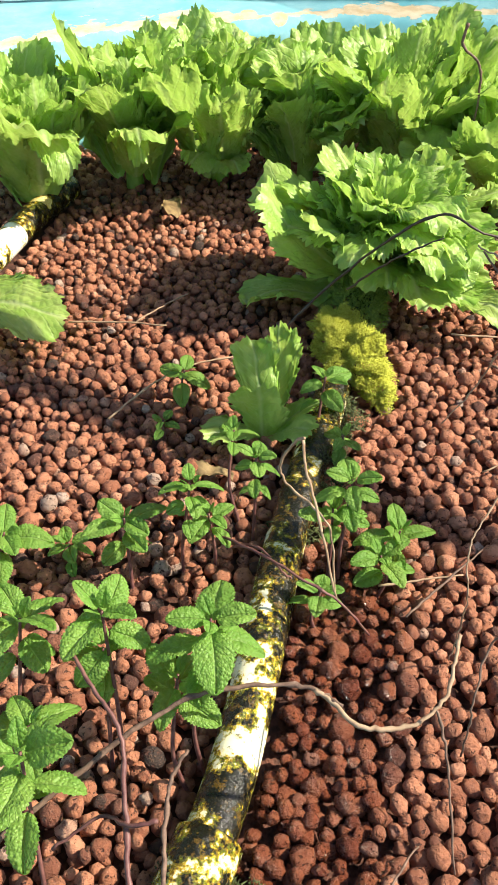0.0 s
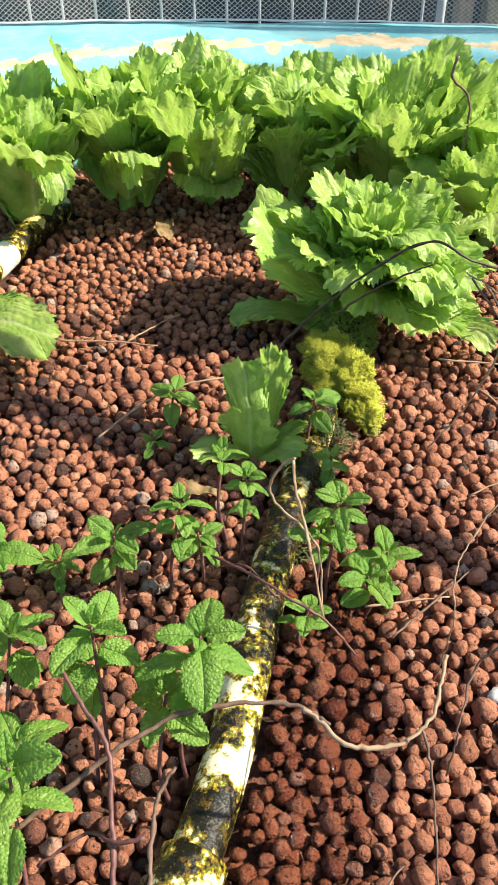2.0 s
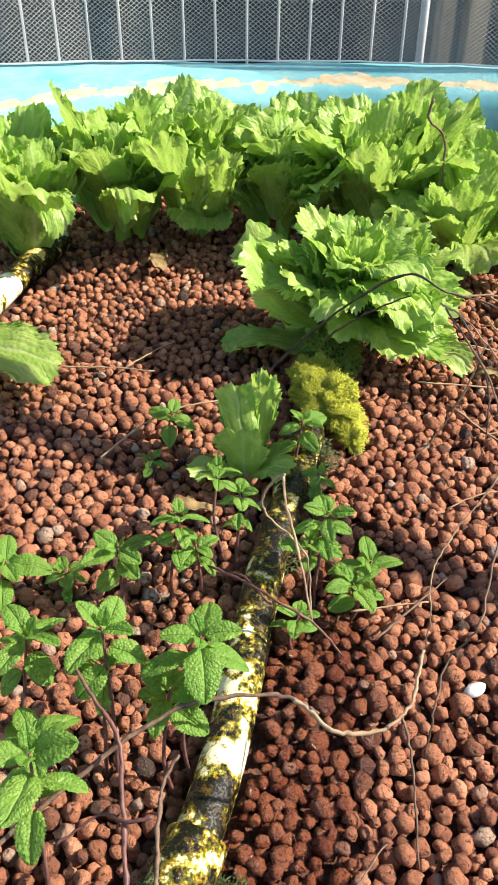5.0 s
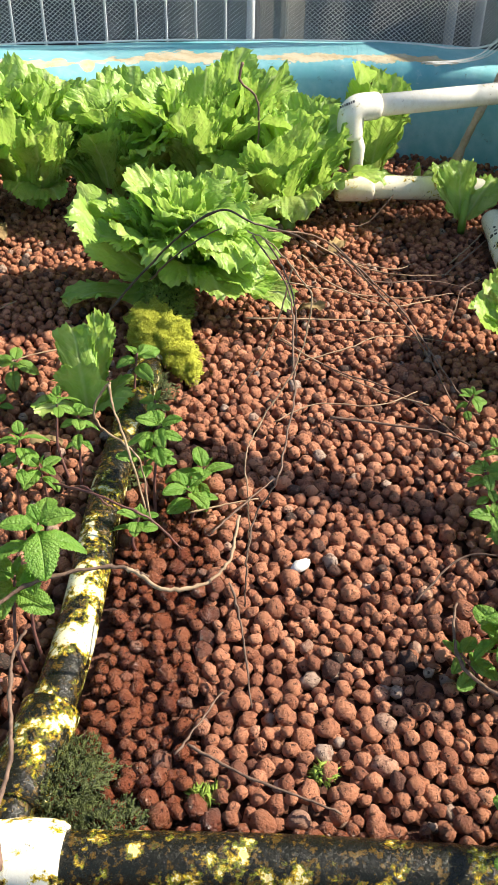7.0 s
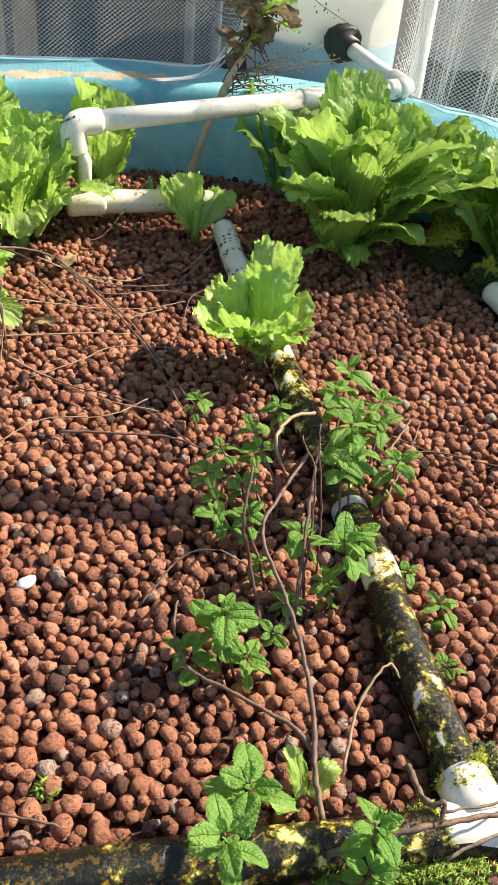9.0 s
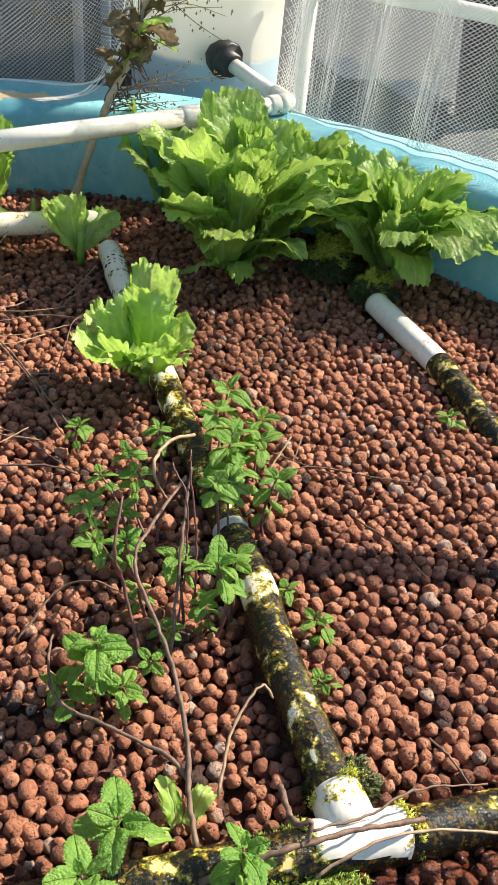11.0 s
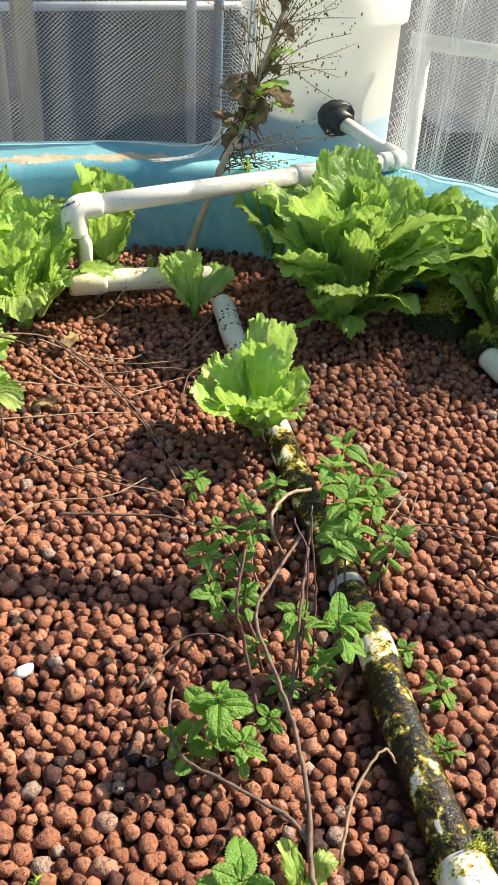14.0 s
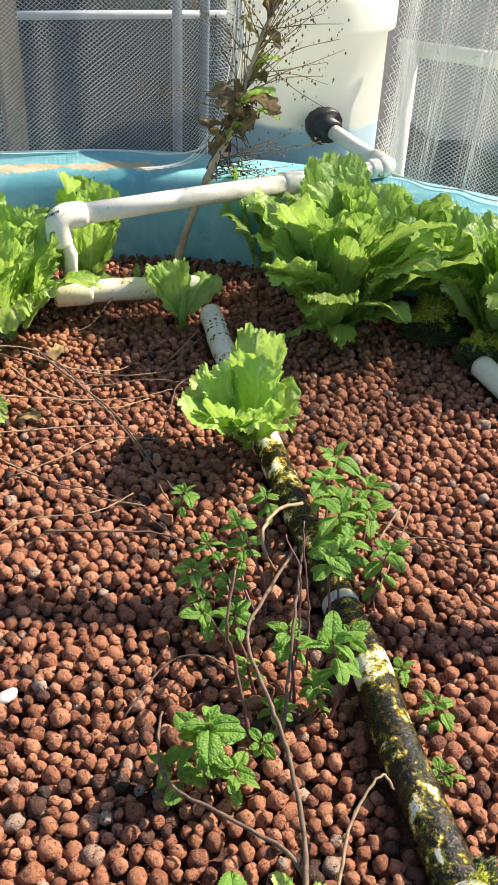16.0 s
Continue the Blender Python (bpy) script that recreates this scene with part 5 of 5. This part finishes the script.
build_net("netting", [(-0.62, 1.50, 0.15), (-0.30, 1.525, 0.15), (0.0, 1.515, 0.15), (0.30, 1.515, 0.15), (0.55, 1.460, 0.15), (0.66, 1.365, 0.158), (0.705, 1.340, 0.164), (0.740, 1.336, 0.180), (0.763, 1.338, 0.212), (0.779, 1.340, 0.250), (0.786, 1.340, 0.300), (0.795, 1.340, 0.360)], 0.45, 0.0088, 0.00045, 3, 0.02,
          "white diamond netting hanging behind the tub", 0.004)
build_net("netting", [(0.985, 1.215, 0.16), (1.02, 1.14, 0.15), (1.07, 1.03, 0.15), (1.11, 0.94, 0.15), (1.14, 0.82, 0.15), (1.17, 0.60, 0.15)], 0.48, 0.0082, 0.00058, 4, 0.10,
          "white netting gathered in folds over the tub rim", 0.012)


def build_net_edge():
    rng = random.Random(8)
    ob = thing("net_rope", (0, 0, 0), "gathered edge of the white netting knotted at the rim", "netting")
    for i in range(7):
        o = 1.0 * Vector((rng.uniform(-1, 1), rng.uniform(-1, 1), rng.uniform(-1, 1))) * 0.008
        pts = [(0.60 + o.x, 1.325 + o.y, 0.150), (0.665 + o.x, 1.318 + o.y, 0.155 + o.z * 0.3), (0.700 + o.x, 1.300 + o.y, 0.175), (0.745 + o.x * 2, 1.29 + o.y, 0.24), (0.775 + o.x * 3, 1.30 + o.y, 0.34), (0.80 + o.x * 4, 1.33, 0.50)]
        part("strand", tube("strand", spline(pts, 6), 0.0005, NET, 5), NET, ob)


build_net_edge()


# ---- tank ----
def build_tank():
    cx, cy, r = 0.995, 1.470, 0.133
    tank = thing("water_tank", (cx, cy, -0.36), "milky white plastic tank with water showing grey below", "tank")
    prof = [(0.90, -0.0), (0.97, 0.01), (0.99, 0.03), (0.985, 0.30), (1.0, 0.60), (1.005, 0.705), (1.09, 0.712), (1.10, 0.720), (1.10, 0.760), (1.07, 0.775), (0.4, 0.785), (0.001, 0.787)]
    verts, faces = [], []
    n = 64
    for s, z in prof:
        for k in range(n):
            w = 2 * math.pi * k / n
            e = (abs(math.cos(w - 0.53)) ** 2.7 + abs(math.sin(w - 0.53)) ** 2.7) ** (-1 / 2.7)
            verts.append((r * s * e * math.cos(w), r * s * e * math.sin(w), z))
    for i in range(len(prof) - 1):
        for k in range(n):
            j = (k + 1) % n
            faces.append((i * n + k, i * n + j, (i + 1) * n + j, (i + 1) * n + k))
    part("body", mesh_of("body", verts, faces, MILKY), MILKY, tank)
    hole, out = Vector((0.960, 1.330, 0.200)) - Vector((cx, cy, -0.36)), Vector((0.10, -0.95, -0.25)).normalized()
    line = [hole - out * t for t in (0.05, 0.0, -0.008, -0.010, -0.0101, -0.026, -0.028, -0.0281)]
    part("bulkhead_fitting", tube("bulkhead_fitting", line, [0.028, 0.034, 0.034, 0.032, 0.022, 0.022, 0.020, 0.014], RUBBER, 12), RUBBER, tank, "black ribbed bulkhead fitting")


build_tank()


# ---- dead plant by the tank ----
def build_dead_stalk():
    rng = random.Random(44)
    base = Vector((0.632, 1.235, 0.0))
    plant = thing("dead_plant", base, "dry bolted lettuce stalk with withered leaves and seed heads", "plant")
    main = spline([base, Vector((0.652, 1.236, 0.06)), Vector((0.672, 1.236, 0.110)), Vector((0.700, 1.235, 0.172)), Vector((0.735, 1.235, 0.230)), Vector((0.760, 1.235, 0.312)), Vector((0.798, 1.235, 0.403)), Vector((0.830, 1.235, 0.47))], 6)
    part("stalk", tube("stalk", main, twig_radii(len(main), 0.0066, rng, 0.45), STALK, 9, base), STALK, plant)
    verts, faces = [], []
    for k in range(74):
        # fine seed stalks fan out from the top; some lower ones reach level towards the tank
        low = k % 5 == 0
        q = main[round((rng.uniform(0.36, 0.46) if low else rng.uniform(0.62, 0.98)) * (len(main) - 1))]
        d = Vector((rng.uniform(0.5, 1.0), rng.uniform(-0.3, 0.1), rng.uniform(-0.10, 0.22))) if low else Vector((rng.uniform(-0.55, 1.0), rng.uniform(-0.5, 0.3), rng.uniform(-0.1, 0.9)))
        d.normalize()
        ln = rng.uniform(0.06, 0.20)
        pts = [q, q + d * ln * 0.5 + Vector((0, 0, rng.uniform(-0.01, 0.02))), q + d * ln]
        line = spline(pts, 5)
        part("side_twig", tube("side_twig", line, twig_radii(len(line), 0.0010, rng, 0.4), DRY_LEAF, 5, base), DRY_LEAF, plant)
        for s in range(12):
            c = line[rng.randrange(3, len(line))] - base + Vector((rng.uniform(-1, 1), rng.uniform(-1, 1), rng.uniform(-1, 1))) * 0.010
            b, rr = len(verts), rng.uniform(0.0008, 0.0022)
            verts += [c + Vector(o) * rr for o in ((1, 0, 0), (-1, 0, 0), (0, 1, 0), (0, -1, 0), (0, 0, 1.6), (0, 0, -1.6))]
            faces += [(b + i, b + j, b + l) for i, j, l in ((0, 2, 4), (2, 1, 4), (1, 3, 4), (3, 0, 4), (2, 0, 5), (1, 2, 5), (3, 1, 5), (0, 3, 5))]
    tagged(part("seed_head", mesh_of("seed_head", verts, faces, DRY_LEAF), DRY_LEAF, plant), "tiny dry seed heads", kind="stuff")
    for k in range(9):
        q = main[rng.randrange(len(main) // 2, len(main))] - base
        me = lettuce_leaf(rng, rng.uniform(0.04, 0.10), rng.uniform(0.02, 0.05), 50, 90, 1.5, 8, 36)
        me.materials[0] = LETTUCE if k < 3 else DRY_LEAF
        leaf = part("withered_leaf", me, DRY_LEAF, plant)
        leaf.matrix_basis = Matrix.Translation(q) @ pose(0, 0, 0, rng.uniform(-40, 60), rng.uniform(-40, 40), rng.uniform(0, 360))
    for k in range(11):                                   # a brown clump of shrivelled leaves half way up
        me = lettuce_leaf(rng, rng.uniform(0.03, 0.06), rng.uniform(0.015, 0.03), 40, 110, 2.4, 7, 40)
        me.materials[0] = DRY_LEAF
        leaf = part("withered_leaf", me, DRY_LEAF, plant)
        leaf.matrix_basis = Matrix.Translation(main[rng.randrange(int(len(main) * 0.46), int(len(main) * 0.64))] - base) @ pose(0, 0, 0, rng.uniform(60, 150), rng.uniform(-40, 40), rng.uniform(0, 360))
    for f, turn, lean, length, width, mat in ((0.58, 100, 58, 0.085, 0.040, LETTUCE), (0.70, 80, 35, 0.050, 0.026, FADING), (0.78, 300, 30, 0.050, 0.030, FADING), (0.86, 40, 20, 0.060, 0.030, FADING), (0.56, 285, 70, 0.060, 0.030, DRY_LEAF)):
        me = lettuce_leaf(rng, length, width, lean, 40, 1.2, 8, 60)
        me.materials[0] = mat
        leaf = part("hanging_leaf", me, mat, plant, "half-green jagged leaf" if mat == LETTUCE else "")
        leaf.matrix_basis = Matrix.Translation(main[round(f * (len(main) - 1))] - base) @ pose(0, 0, 0, 0, 0, -turn)
    for z0, z1, n in ((0.15, 0.23, 26),):
        for k in range(n):
            q = main[rng.randrange(int(len(main) * 0.45), int(len(main) * 0.66))]
            d = Vector((rng.uniform(-0.3, 1.0), rng.uniform(-1, 0.4), rng.uniform(-0.8, 0.5))).normalized()
            line = spline([q, q + d * 0.018, q + d * 0.03 + Vector((0, 0, -0.012))], 4)
            part("rootlet", tube("rootlet", line, 0.0012, STEM_BROWN, 5, base), STEM_BROWN, plant)


build_dead_stalk()


def build_dead_leaves():
    """Withered leaves lying under the lettuces and on the pebbles."""
    rng = random.Random(90)
    for x, y, z, size, turn in ((0.770, 0.905, 0.016, 0.055, 200), (0.815, 0.885, 0.010, 0.045, 120), (-0.10, 1.120, 0.010, 0.060, 190), (-0.020, 0.590, 0.010, 0.030, 80),
                                (-0.035, 0.632, 0.010, 0.022, 10), (0.375, 0.985, 0.012, 0.050, 150), (0.560, 0.455, 0.012, 0.016, 40), (0.265, 0.800, 0.012, 0.030, 250)):
        me = lettuce_leaf(rng, size, size * 0.5, 74, 22, 1.2, 8, 40)
        me.materials[0] = DRY_LEAF
        ob = new("dead_leaf", me)
        ob.matrix_basis = pose(x, y, z, 0, 0, turn)
        tagged(ob, "withered brown leaf lying on the pebbles", "leaf", "dead leaves")


build_dead_leaves()


# ---- behind the netting ----
def box(name, lo, hi, material, bevel=0.003):
    bm = bmesh.new()
    bmesh.ops.create_cube(bm, size=1)
    lo, hi = Vector(lo), Vector(hi)
    for v in bm.verts:
        v.co = Vector([(lo[i] + hi[i]) / 2 + v.co[i] * (hi[i] - lo[i]) for i in range(3)])
    bmesh.ops.bevel(bm, geom=bm.edges[:], offset=bevel, segments=2, affect="EDGES")
    me = bpy.data.meshes.new(name)
    bm.to_mesh(me)
    bm.free()
    me.materials.append(material)
    return me


def build_background():
    ground = new("ground", mesh_of("ground", [(-60, -60, -0.362), (60, -60, -0.362), (60, 60, -0.362), (-60, 60, -0.362)], [(0, 1, 2, 3)], GROUND))
    tagged(ground, "ground around the tub, coloured dark for the shade by the wall", "ground", kind="structure")
    wall = new("wall_north", box("wall_north", (-2.6, 3.30, -0.362), (2.0, 3.36, 2.2), SLATE))
    tagged(wall, "dark blue-grey panelled wall behind the netting", "wall", kind="structure")
    for i in range(8):
        p = part("panel", box("panel", (-2.55 + i * 0.56, 3.275, -0.3), (-2.02 + i * 0.56, 3.298, 2.15), SLATE, 0.008), SLATE, wall)
    rack = thing("wire_rack", (0, 1.75, -0.36), "white coated wire panel of upright rods", "rack")
    rod = tube("rod", [Vector((0, 0, 0.0)), Vector((0, 0, 0.6)), Vector((0, 0, 1.25))], 0.0026, WIRE, 8)
    for i in range(20):
        ob = part("rod", rod, WIRE, rack)
        ob.location = (-0.7715 + i * 0.0585, 0, 0)
    for z in (0.25, 0.95, 1.22):
        part("rail", tube("rail", [Vector((-0.82, 0.004, z)), Vector((-0.2, 0.004, z)), Vector((0.39, 0.004, z))], 0.0035, WIRE, 8), WIRE, rack)
    for x0, w in ((0.437, 0.030), (0.493, 0.042)):
        post = new("timber_post", box("timber_post", (x0, 1.88, -0.362), (x0 + w, 1.93, 1.3), TIMBER))
        tagged(post, "weathered upright timber post behind the netting", "post", "posts behind the tub")
    for x in (1.004, 1.080):
        post = new("metal_post", tube("metal_post", [Vector((x, 2.2, -0.362)), Vector((x, 2.2, 0.4)), Vector((x, 2.2, 1.2))], 0.013, GREY_PAINT, 14))
        tagged(post, "grey-blue painted round metal post", "post", "posts behind the tub")
    rail = new("top_rail", tube("top_rail", [Vector((0.50, 2.4, 0.262)), Vector((1.0, 2.4, 0.26)), Vector((1.7, 2.4, 0.255))], 0.011, WIRE, 14))
    tagged(rail, "white horizontal pipe rail behind the netting", "rail")
    for x in (0.52, 1.65):
        part("support", tube("support", [Vector((x, 2.4, -0.362)), Vector((x, 2.4, 0.0)), Vector((x, 2.4, 0.262))], 0.011, WIRE, 12), WIRE, rail)
    bar = new("frame_pipe", tube("frame_pipe", [Vector((1.10, 1.33, 0.33)), Vector((1.35, 1.14, 0.31)), Vector((1.75, 0.84, 0.27))], 0.014, PVC_CLEAN, 16))
    tagged(bar, "white PVC frame pipe behind the folded netting", "pipe")
    for q in ((1.12, 1.315, 0.33), (1.72, 0.862, 0.272)):
        part("leg", tube("leg", [Vector((q[0], q[1], -0.362)), Vector((q[0], q[1], 0.0)), Vector(q)], 0.014, PVC_CLEAN, 14), PVC_CLEAN, bar)


build_background()


def build_shadow_pole():
    """An unseen pole on legs, added so that its shadow crosses the bed."""
    way = Vector((0.869, -0.495, 0))
    mid = Vector((1.017, 0.500, 0.75))
    a, b = mid - way * 2.6, mid + way * 1.6
    ob = new("shadow_pole", tube("shadow_pole", [a, mid, b], 0.019, PVC_CLEAN, 16))
    tagged(ob, "unseen pole added above the tub to cast a band of shadow", "pipe")
    for q in (a, b):
        part("leg", tube("leg", [Vector((q.x, q.y, -0.362)), Vector((q.x, q.y, 0.2)), q], 0.019, PVC_CLEAN, 14), PVC_CLEAN, ob)


build_shadow_pole()


def lathe(profile, n=32):
    verts, faces = [], []
    for r, z in profile:
        verts += [(r * math.cos(2 * math.pi * k / n), r * math.sin(2 * math.pi * k / n), z) for k in range(n)]
    for i in range(len(profile) - 1):
        faces += [(i * n + k, i * n + (k + 1) % n, (i + 1) * n + (k + 1) % n, (i + 1) * n + k) for k in range(n)]
    return verts, faces


def build_yard_things():
    """Black planting troughs and a black pot on the pale gravel beyond the folded netting."""
    for x, y, turn, length in ((2.36, 2.86, 76, 0.34), (2.41, 2.50, 80, 0.30)):
        trough = thing("planting_trough", (x, y, -0.362), "low black plastic planting trough on the gravel", "trough", "black troughs in the yard")
        trough.matrix_basis = pose(x, y, -0.362, 0, 0, turn)
        part("body", box("body", (-length / 2, -0.075, 0.0), (length / 2, 0.075, 0.125), RUBBER, 0.008), RUBBER, trough)
        part("rim", box("rim", (-length / 2 - 0.008, -0.083, 0.126), (length / 2 + 0.008, 0.083, 0.140), RUBBER, 0.004), RUBBER, trough)
    pot = thing("black_pot", (2.80, 2.52, -0.362), "tall black plastic plant pot on the gravel", "pot")
    v, f = lathe([(0.10, 0.0), (0.105, 0.004), (0.150, 0.42), (0.164, 0.425), (0.166, 0.455), (0.160, 0.465), (0.150, 0.463), (0.140, 0.40), (0.001, 0.39)])
    part("body", mesh_of("body", v, f, RUBBER), RUBBER, pot)


build_yard_things()


# ---- pebbles ----
def blob(seed, sub):
    bm = bmesh.new()
    bmesh.ops.create_icosphere(bm, subdivisions=sub, radius=1.0)
    s = Vector((seed * 13.7, seed * 3.1, seed * 7.9))
    stretch = Vector((1.0, 0.80 + 0.2 * noise.random(), 0.76 + 0.22 * noise.random()))
    lumpy = (0.45, 1.25, 0.85)[seed % 3]                  # some stones are worn round, others are clinkery lumps
    for v in bm.verts:
        n = v.co.normalized()
        k = 1 + 0.28 * noise.noise(n * 1.1 + s) + lumpy * (0.24 * noise.noise(n * 2.1 + s) + 0.13 * noise.noise(n * 4.6 + s)) - lumpy * 0.40 * max(0, noise.noise(n * 2.4 + s * 2) - 0.15)
        v.co = Vector([n[i] * stretch[i] * k for i in range(3)])
    bm.verts.ensure_lookup_table()
    co = np.array([v.co for v in bm.verts], dtype=np.float32)
    tri = np.array([[v.index for v in f.verts] for f in bm.faces], dtype=np.int32)
    bm.free()
    return co, tri


def scatter(rng, x0, x1, y0, y1, z, rmin, rmax, pack, tries, lines):
    """Stones packed side by side: dart throwing with a grid."""
    cell = rmax * 2
    grid, out = {}, []
    for _ in range(tries):
        x, y = rng.uniform(x0, x1), rng.uniform(y0, y1)
        r = rmin + (rmax - rmin) * rng.random() ** 1.25
        i, j = int(x / cell + 1000), int(y / cell + 1000)
        ok = True
        for a in (i - 1, i, i + 1):
            for b in (j - 1, j, j + 1):
                for (px, py, pr) in grid.get((a, b), ()):
                    if (px - x) ** 2 + (py - y) ** 2 < (pack * (pr + r)) ** 2:
                        ok = False
                        break
                if not ok:
                    break
            if not ok:
                break
        if ok:
            grid.setdefault((i, j), []).append((x, y, r))
            out.append((x, y, r))
    s = np.array(out)
    keep = np.ones(len(s), bool)
    for line, gap in lines:
        for a, b in zip(line, line[1:]):
            d = np.array((b.x - a.x, b.y - a.y))
            t = np.clip(((s[:, 0] - a.x) * d[0] + (s[:, 1] - a.y) * d[1]) / (d @ d), 0, 1)
            away = np.hypot(s[:, 0] - a.x - t * d[0], s[:, 1] - a.y - t * d[1])
            keep &= away > gap + s[:, 2] * 0.55
    return s[keep]


def inside_tub(s):
    loop = closed_loop(LIP, 3)
    x, y = np.array([q.x for q in loop]), np.array([q.y for q in loop])
    hit = np.zeros(len(s), bool)
    for i in range(len(x)):
        j = i - 1
        cross = ((y[i] > s[:, 1]) != (y[j] > s[:, 1])) & (s[:, 0] < (x[j] - x[i]) * (s[:, 1] - y[i]) / (y[j] - y[i] + 1e-12) + x[i])
        hit ^= cross
    return hit


def joined(name, stones, shapes, rng):
    """One mesh of all the stones: rows of x, y, z, r."""
    vs, fs, base = [], [], 0
    for x, y, z, r in stones:
        co, tri = shapes[rng.randrange(len(shapes))]
        m = np.array(Euler((rng.uniform(-0.7, 0.7), rng.uniform(-0.7, 0.7), rng.uniform(0, 6.28))).to_matrix(), dtype=np.float32)
        vs.append(co @ m.T * r + np.array((x, y, z), dtype=np.float32))
        fs.append(tri + base)
        base += len(co)
    v, f = np.concatenate(vs), np.concatenate(fs)
    me = bpy.data.meshes.new(name)
    me.vertices.add(len(v))
    me.vertices.foreach_set("co", v.ravel())
    me.loops.add(f.size)
    me.loops.foreach_set("vertex_index", f.ravel())
    me.polygons.add(len(f))
    me.polygons.foreach_set("loop_start", np.arange(0, f.size, 3, dtype=np.int32))
    me.polygons.foreach_set("use_smooth", np.ones(len(f), bool))
    me.materials.append(CLAY)
    me.update(calc_edges=True)
    return me


def build_pebbles():
    rng = random.Random(2024)
    loop = closed_loop(LIP, 3)
    # flat sheet under the stones, coloured dark to deepen the shaded gaps
    floor = new("bed_floor", mesh_of("bed_floor", [(q.x, q.y, -0.016) for q in loop], [tuple(range(len(loop)))[::-1]], GAP_FLOOR, smooth=False))
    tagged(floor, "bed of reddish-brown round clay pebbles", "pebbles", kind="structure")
    lines = [(spline(a, 3), 0.0135) for a in (AXIS_A, AXIS_B, AXIS_C[:4], AXIS_FRONT, AXIS_STUB)]
    near, far = [blob(i, 2) for i in range(24)], [blob(40 + i, 1) for i in range(16)]
    view = (-0.50, 1.14, -0.04, 1.42)
    top = scatter(rng, *view, 0, 0.0046, 0.0094, 0.80, 260000, lines)
    low = scatter(rng, *view, 0, 0.0060, 0.0090, 0.78, 120000, lines)
    top, low = top[inside_tub(top)], low[inside_tub(low)]
    heap = lambda s: np.array([0.004 * noise.noise((x * 6, y * 6, 0)) for x, y in s[:, :2]])
    jit = np.array([rng.uniform(-0.0042, 0.0030) for _ in range(len(top))])
    top = np.column_stack([top[:, 0], top[:, 1], heap(top) + jit - top[:, 2] * 0.35, top[:, 2]])
    low = np.column_stack([low[:, 0], low[:, 1], heap(low) - 0.0082, low[:, 2]])
    # the three hundred stones of the open patch beside the mossy pipe are single pieces
    patch = (top[:, 0] > 0.06) & (top[:, 0] < 0.30) & (top[:, 1] > 0.185) & (top[:, 1] < 0.40)
    order = np.flatnonzero(patch)[:300]
    single = top[order]
    rest = np.delete(top, order, axis=0)
    shapes = []
    for co, tri in near:
        shapes.append(mesh_of("pebble", co, [tuple(int(i) for i in t) for t in tri], CLAY))
    for x, y, z, r in single:
        ob = part("pebble", shapes[rng.randrange(len(shapes))], CLAY, floor)
        ob.matrix_basis = Matrix.LocRotScale((x, y, z), Euler((rng.uniform(-0.7, 0.7), rng.uniform(-0.7, 0.7), rng.uniform(0, 6.28))), (r, r, r))
    close = rest[:, 1] < 0.80
    deep = [blob(80 + i, 1) for i in range(8)]
    edge = scatter(rng, -0.62, 1.22, -0.50, 1.42, 0, 0.0075, 0.0105, 0.80, 60000, lines)
    edge = edge[inside_tub(edge) & ~((edge[:, 0] > view[0]) & (edge[:, 0] < view[1]) & (edge[:, 1] > view[2]))]
    edge = np.column_stack([edge[:, 0], edge[:, 1], heap(edge) - 0.004, edge[:, 2]])
    low = np.concatenate([low, edge])
    for me in (joined("clay_pebbles", rest[close], near, rng), joined("clay_pebbles", rest[~close], far, rng), joined("clay_pebbles", low, deep, rng)):
        ob = part("clay_pebbles", me, CLAY, floor)
        tagged(ob, "rounded reddish-brown fired clay pebbles", kind="stuff")
    stone = mesh_of("white_stone", near[3][0] * np.array((0.0100, 0.0062, 0.0058)), [tuple(int(i) for i in t) for t in near[3][1]], CHALK)
    for x, y, z, turn, k in ((0.172, 0.394, 0.003, 0.4, 1.0),):
        ob = new("white_stone", stone)
        ob.matrix_basis = Matrix.LocRotScale((x, y, z), Euler((0.1, 0, turn)), (k, k, k))
        tagged(ob, "small chalky white stone among the pebbles", "stone")


build_pebbles()
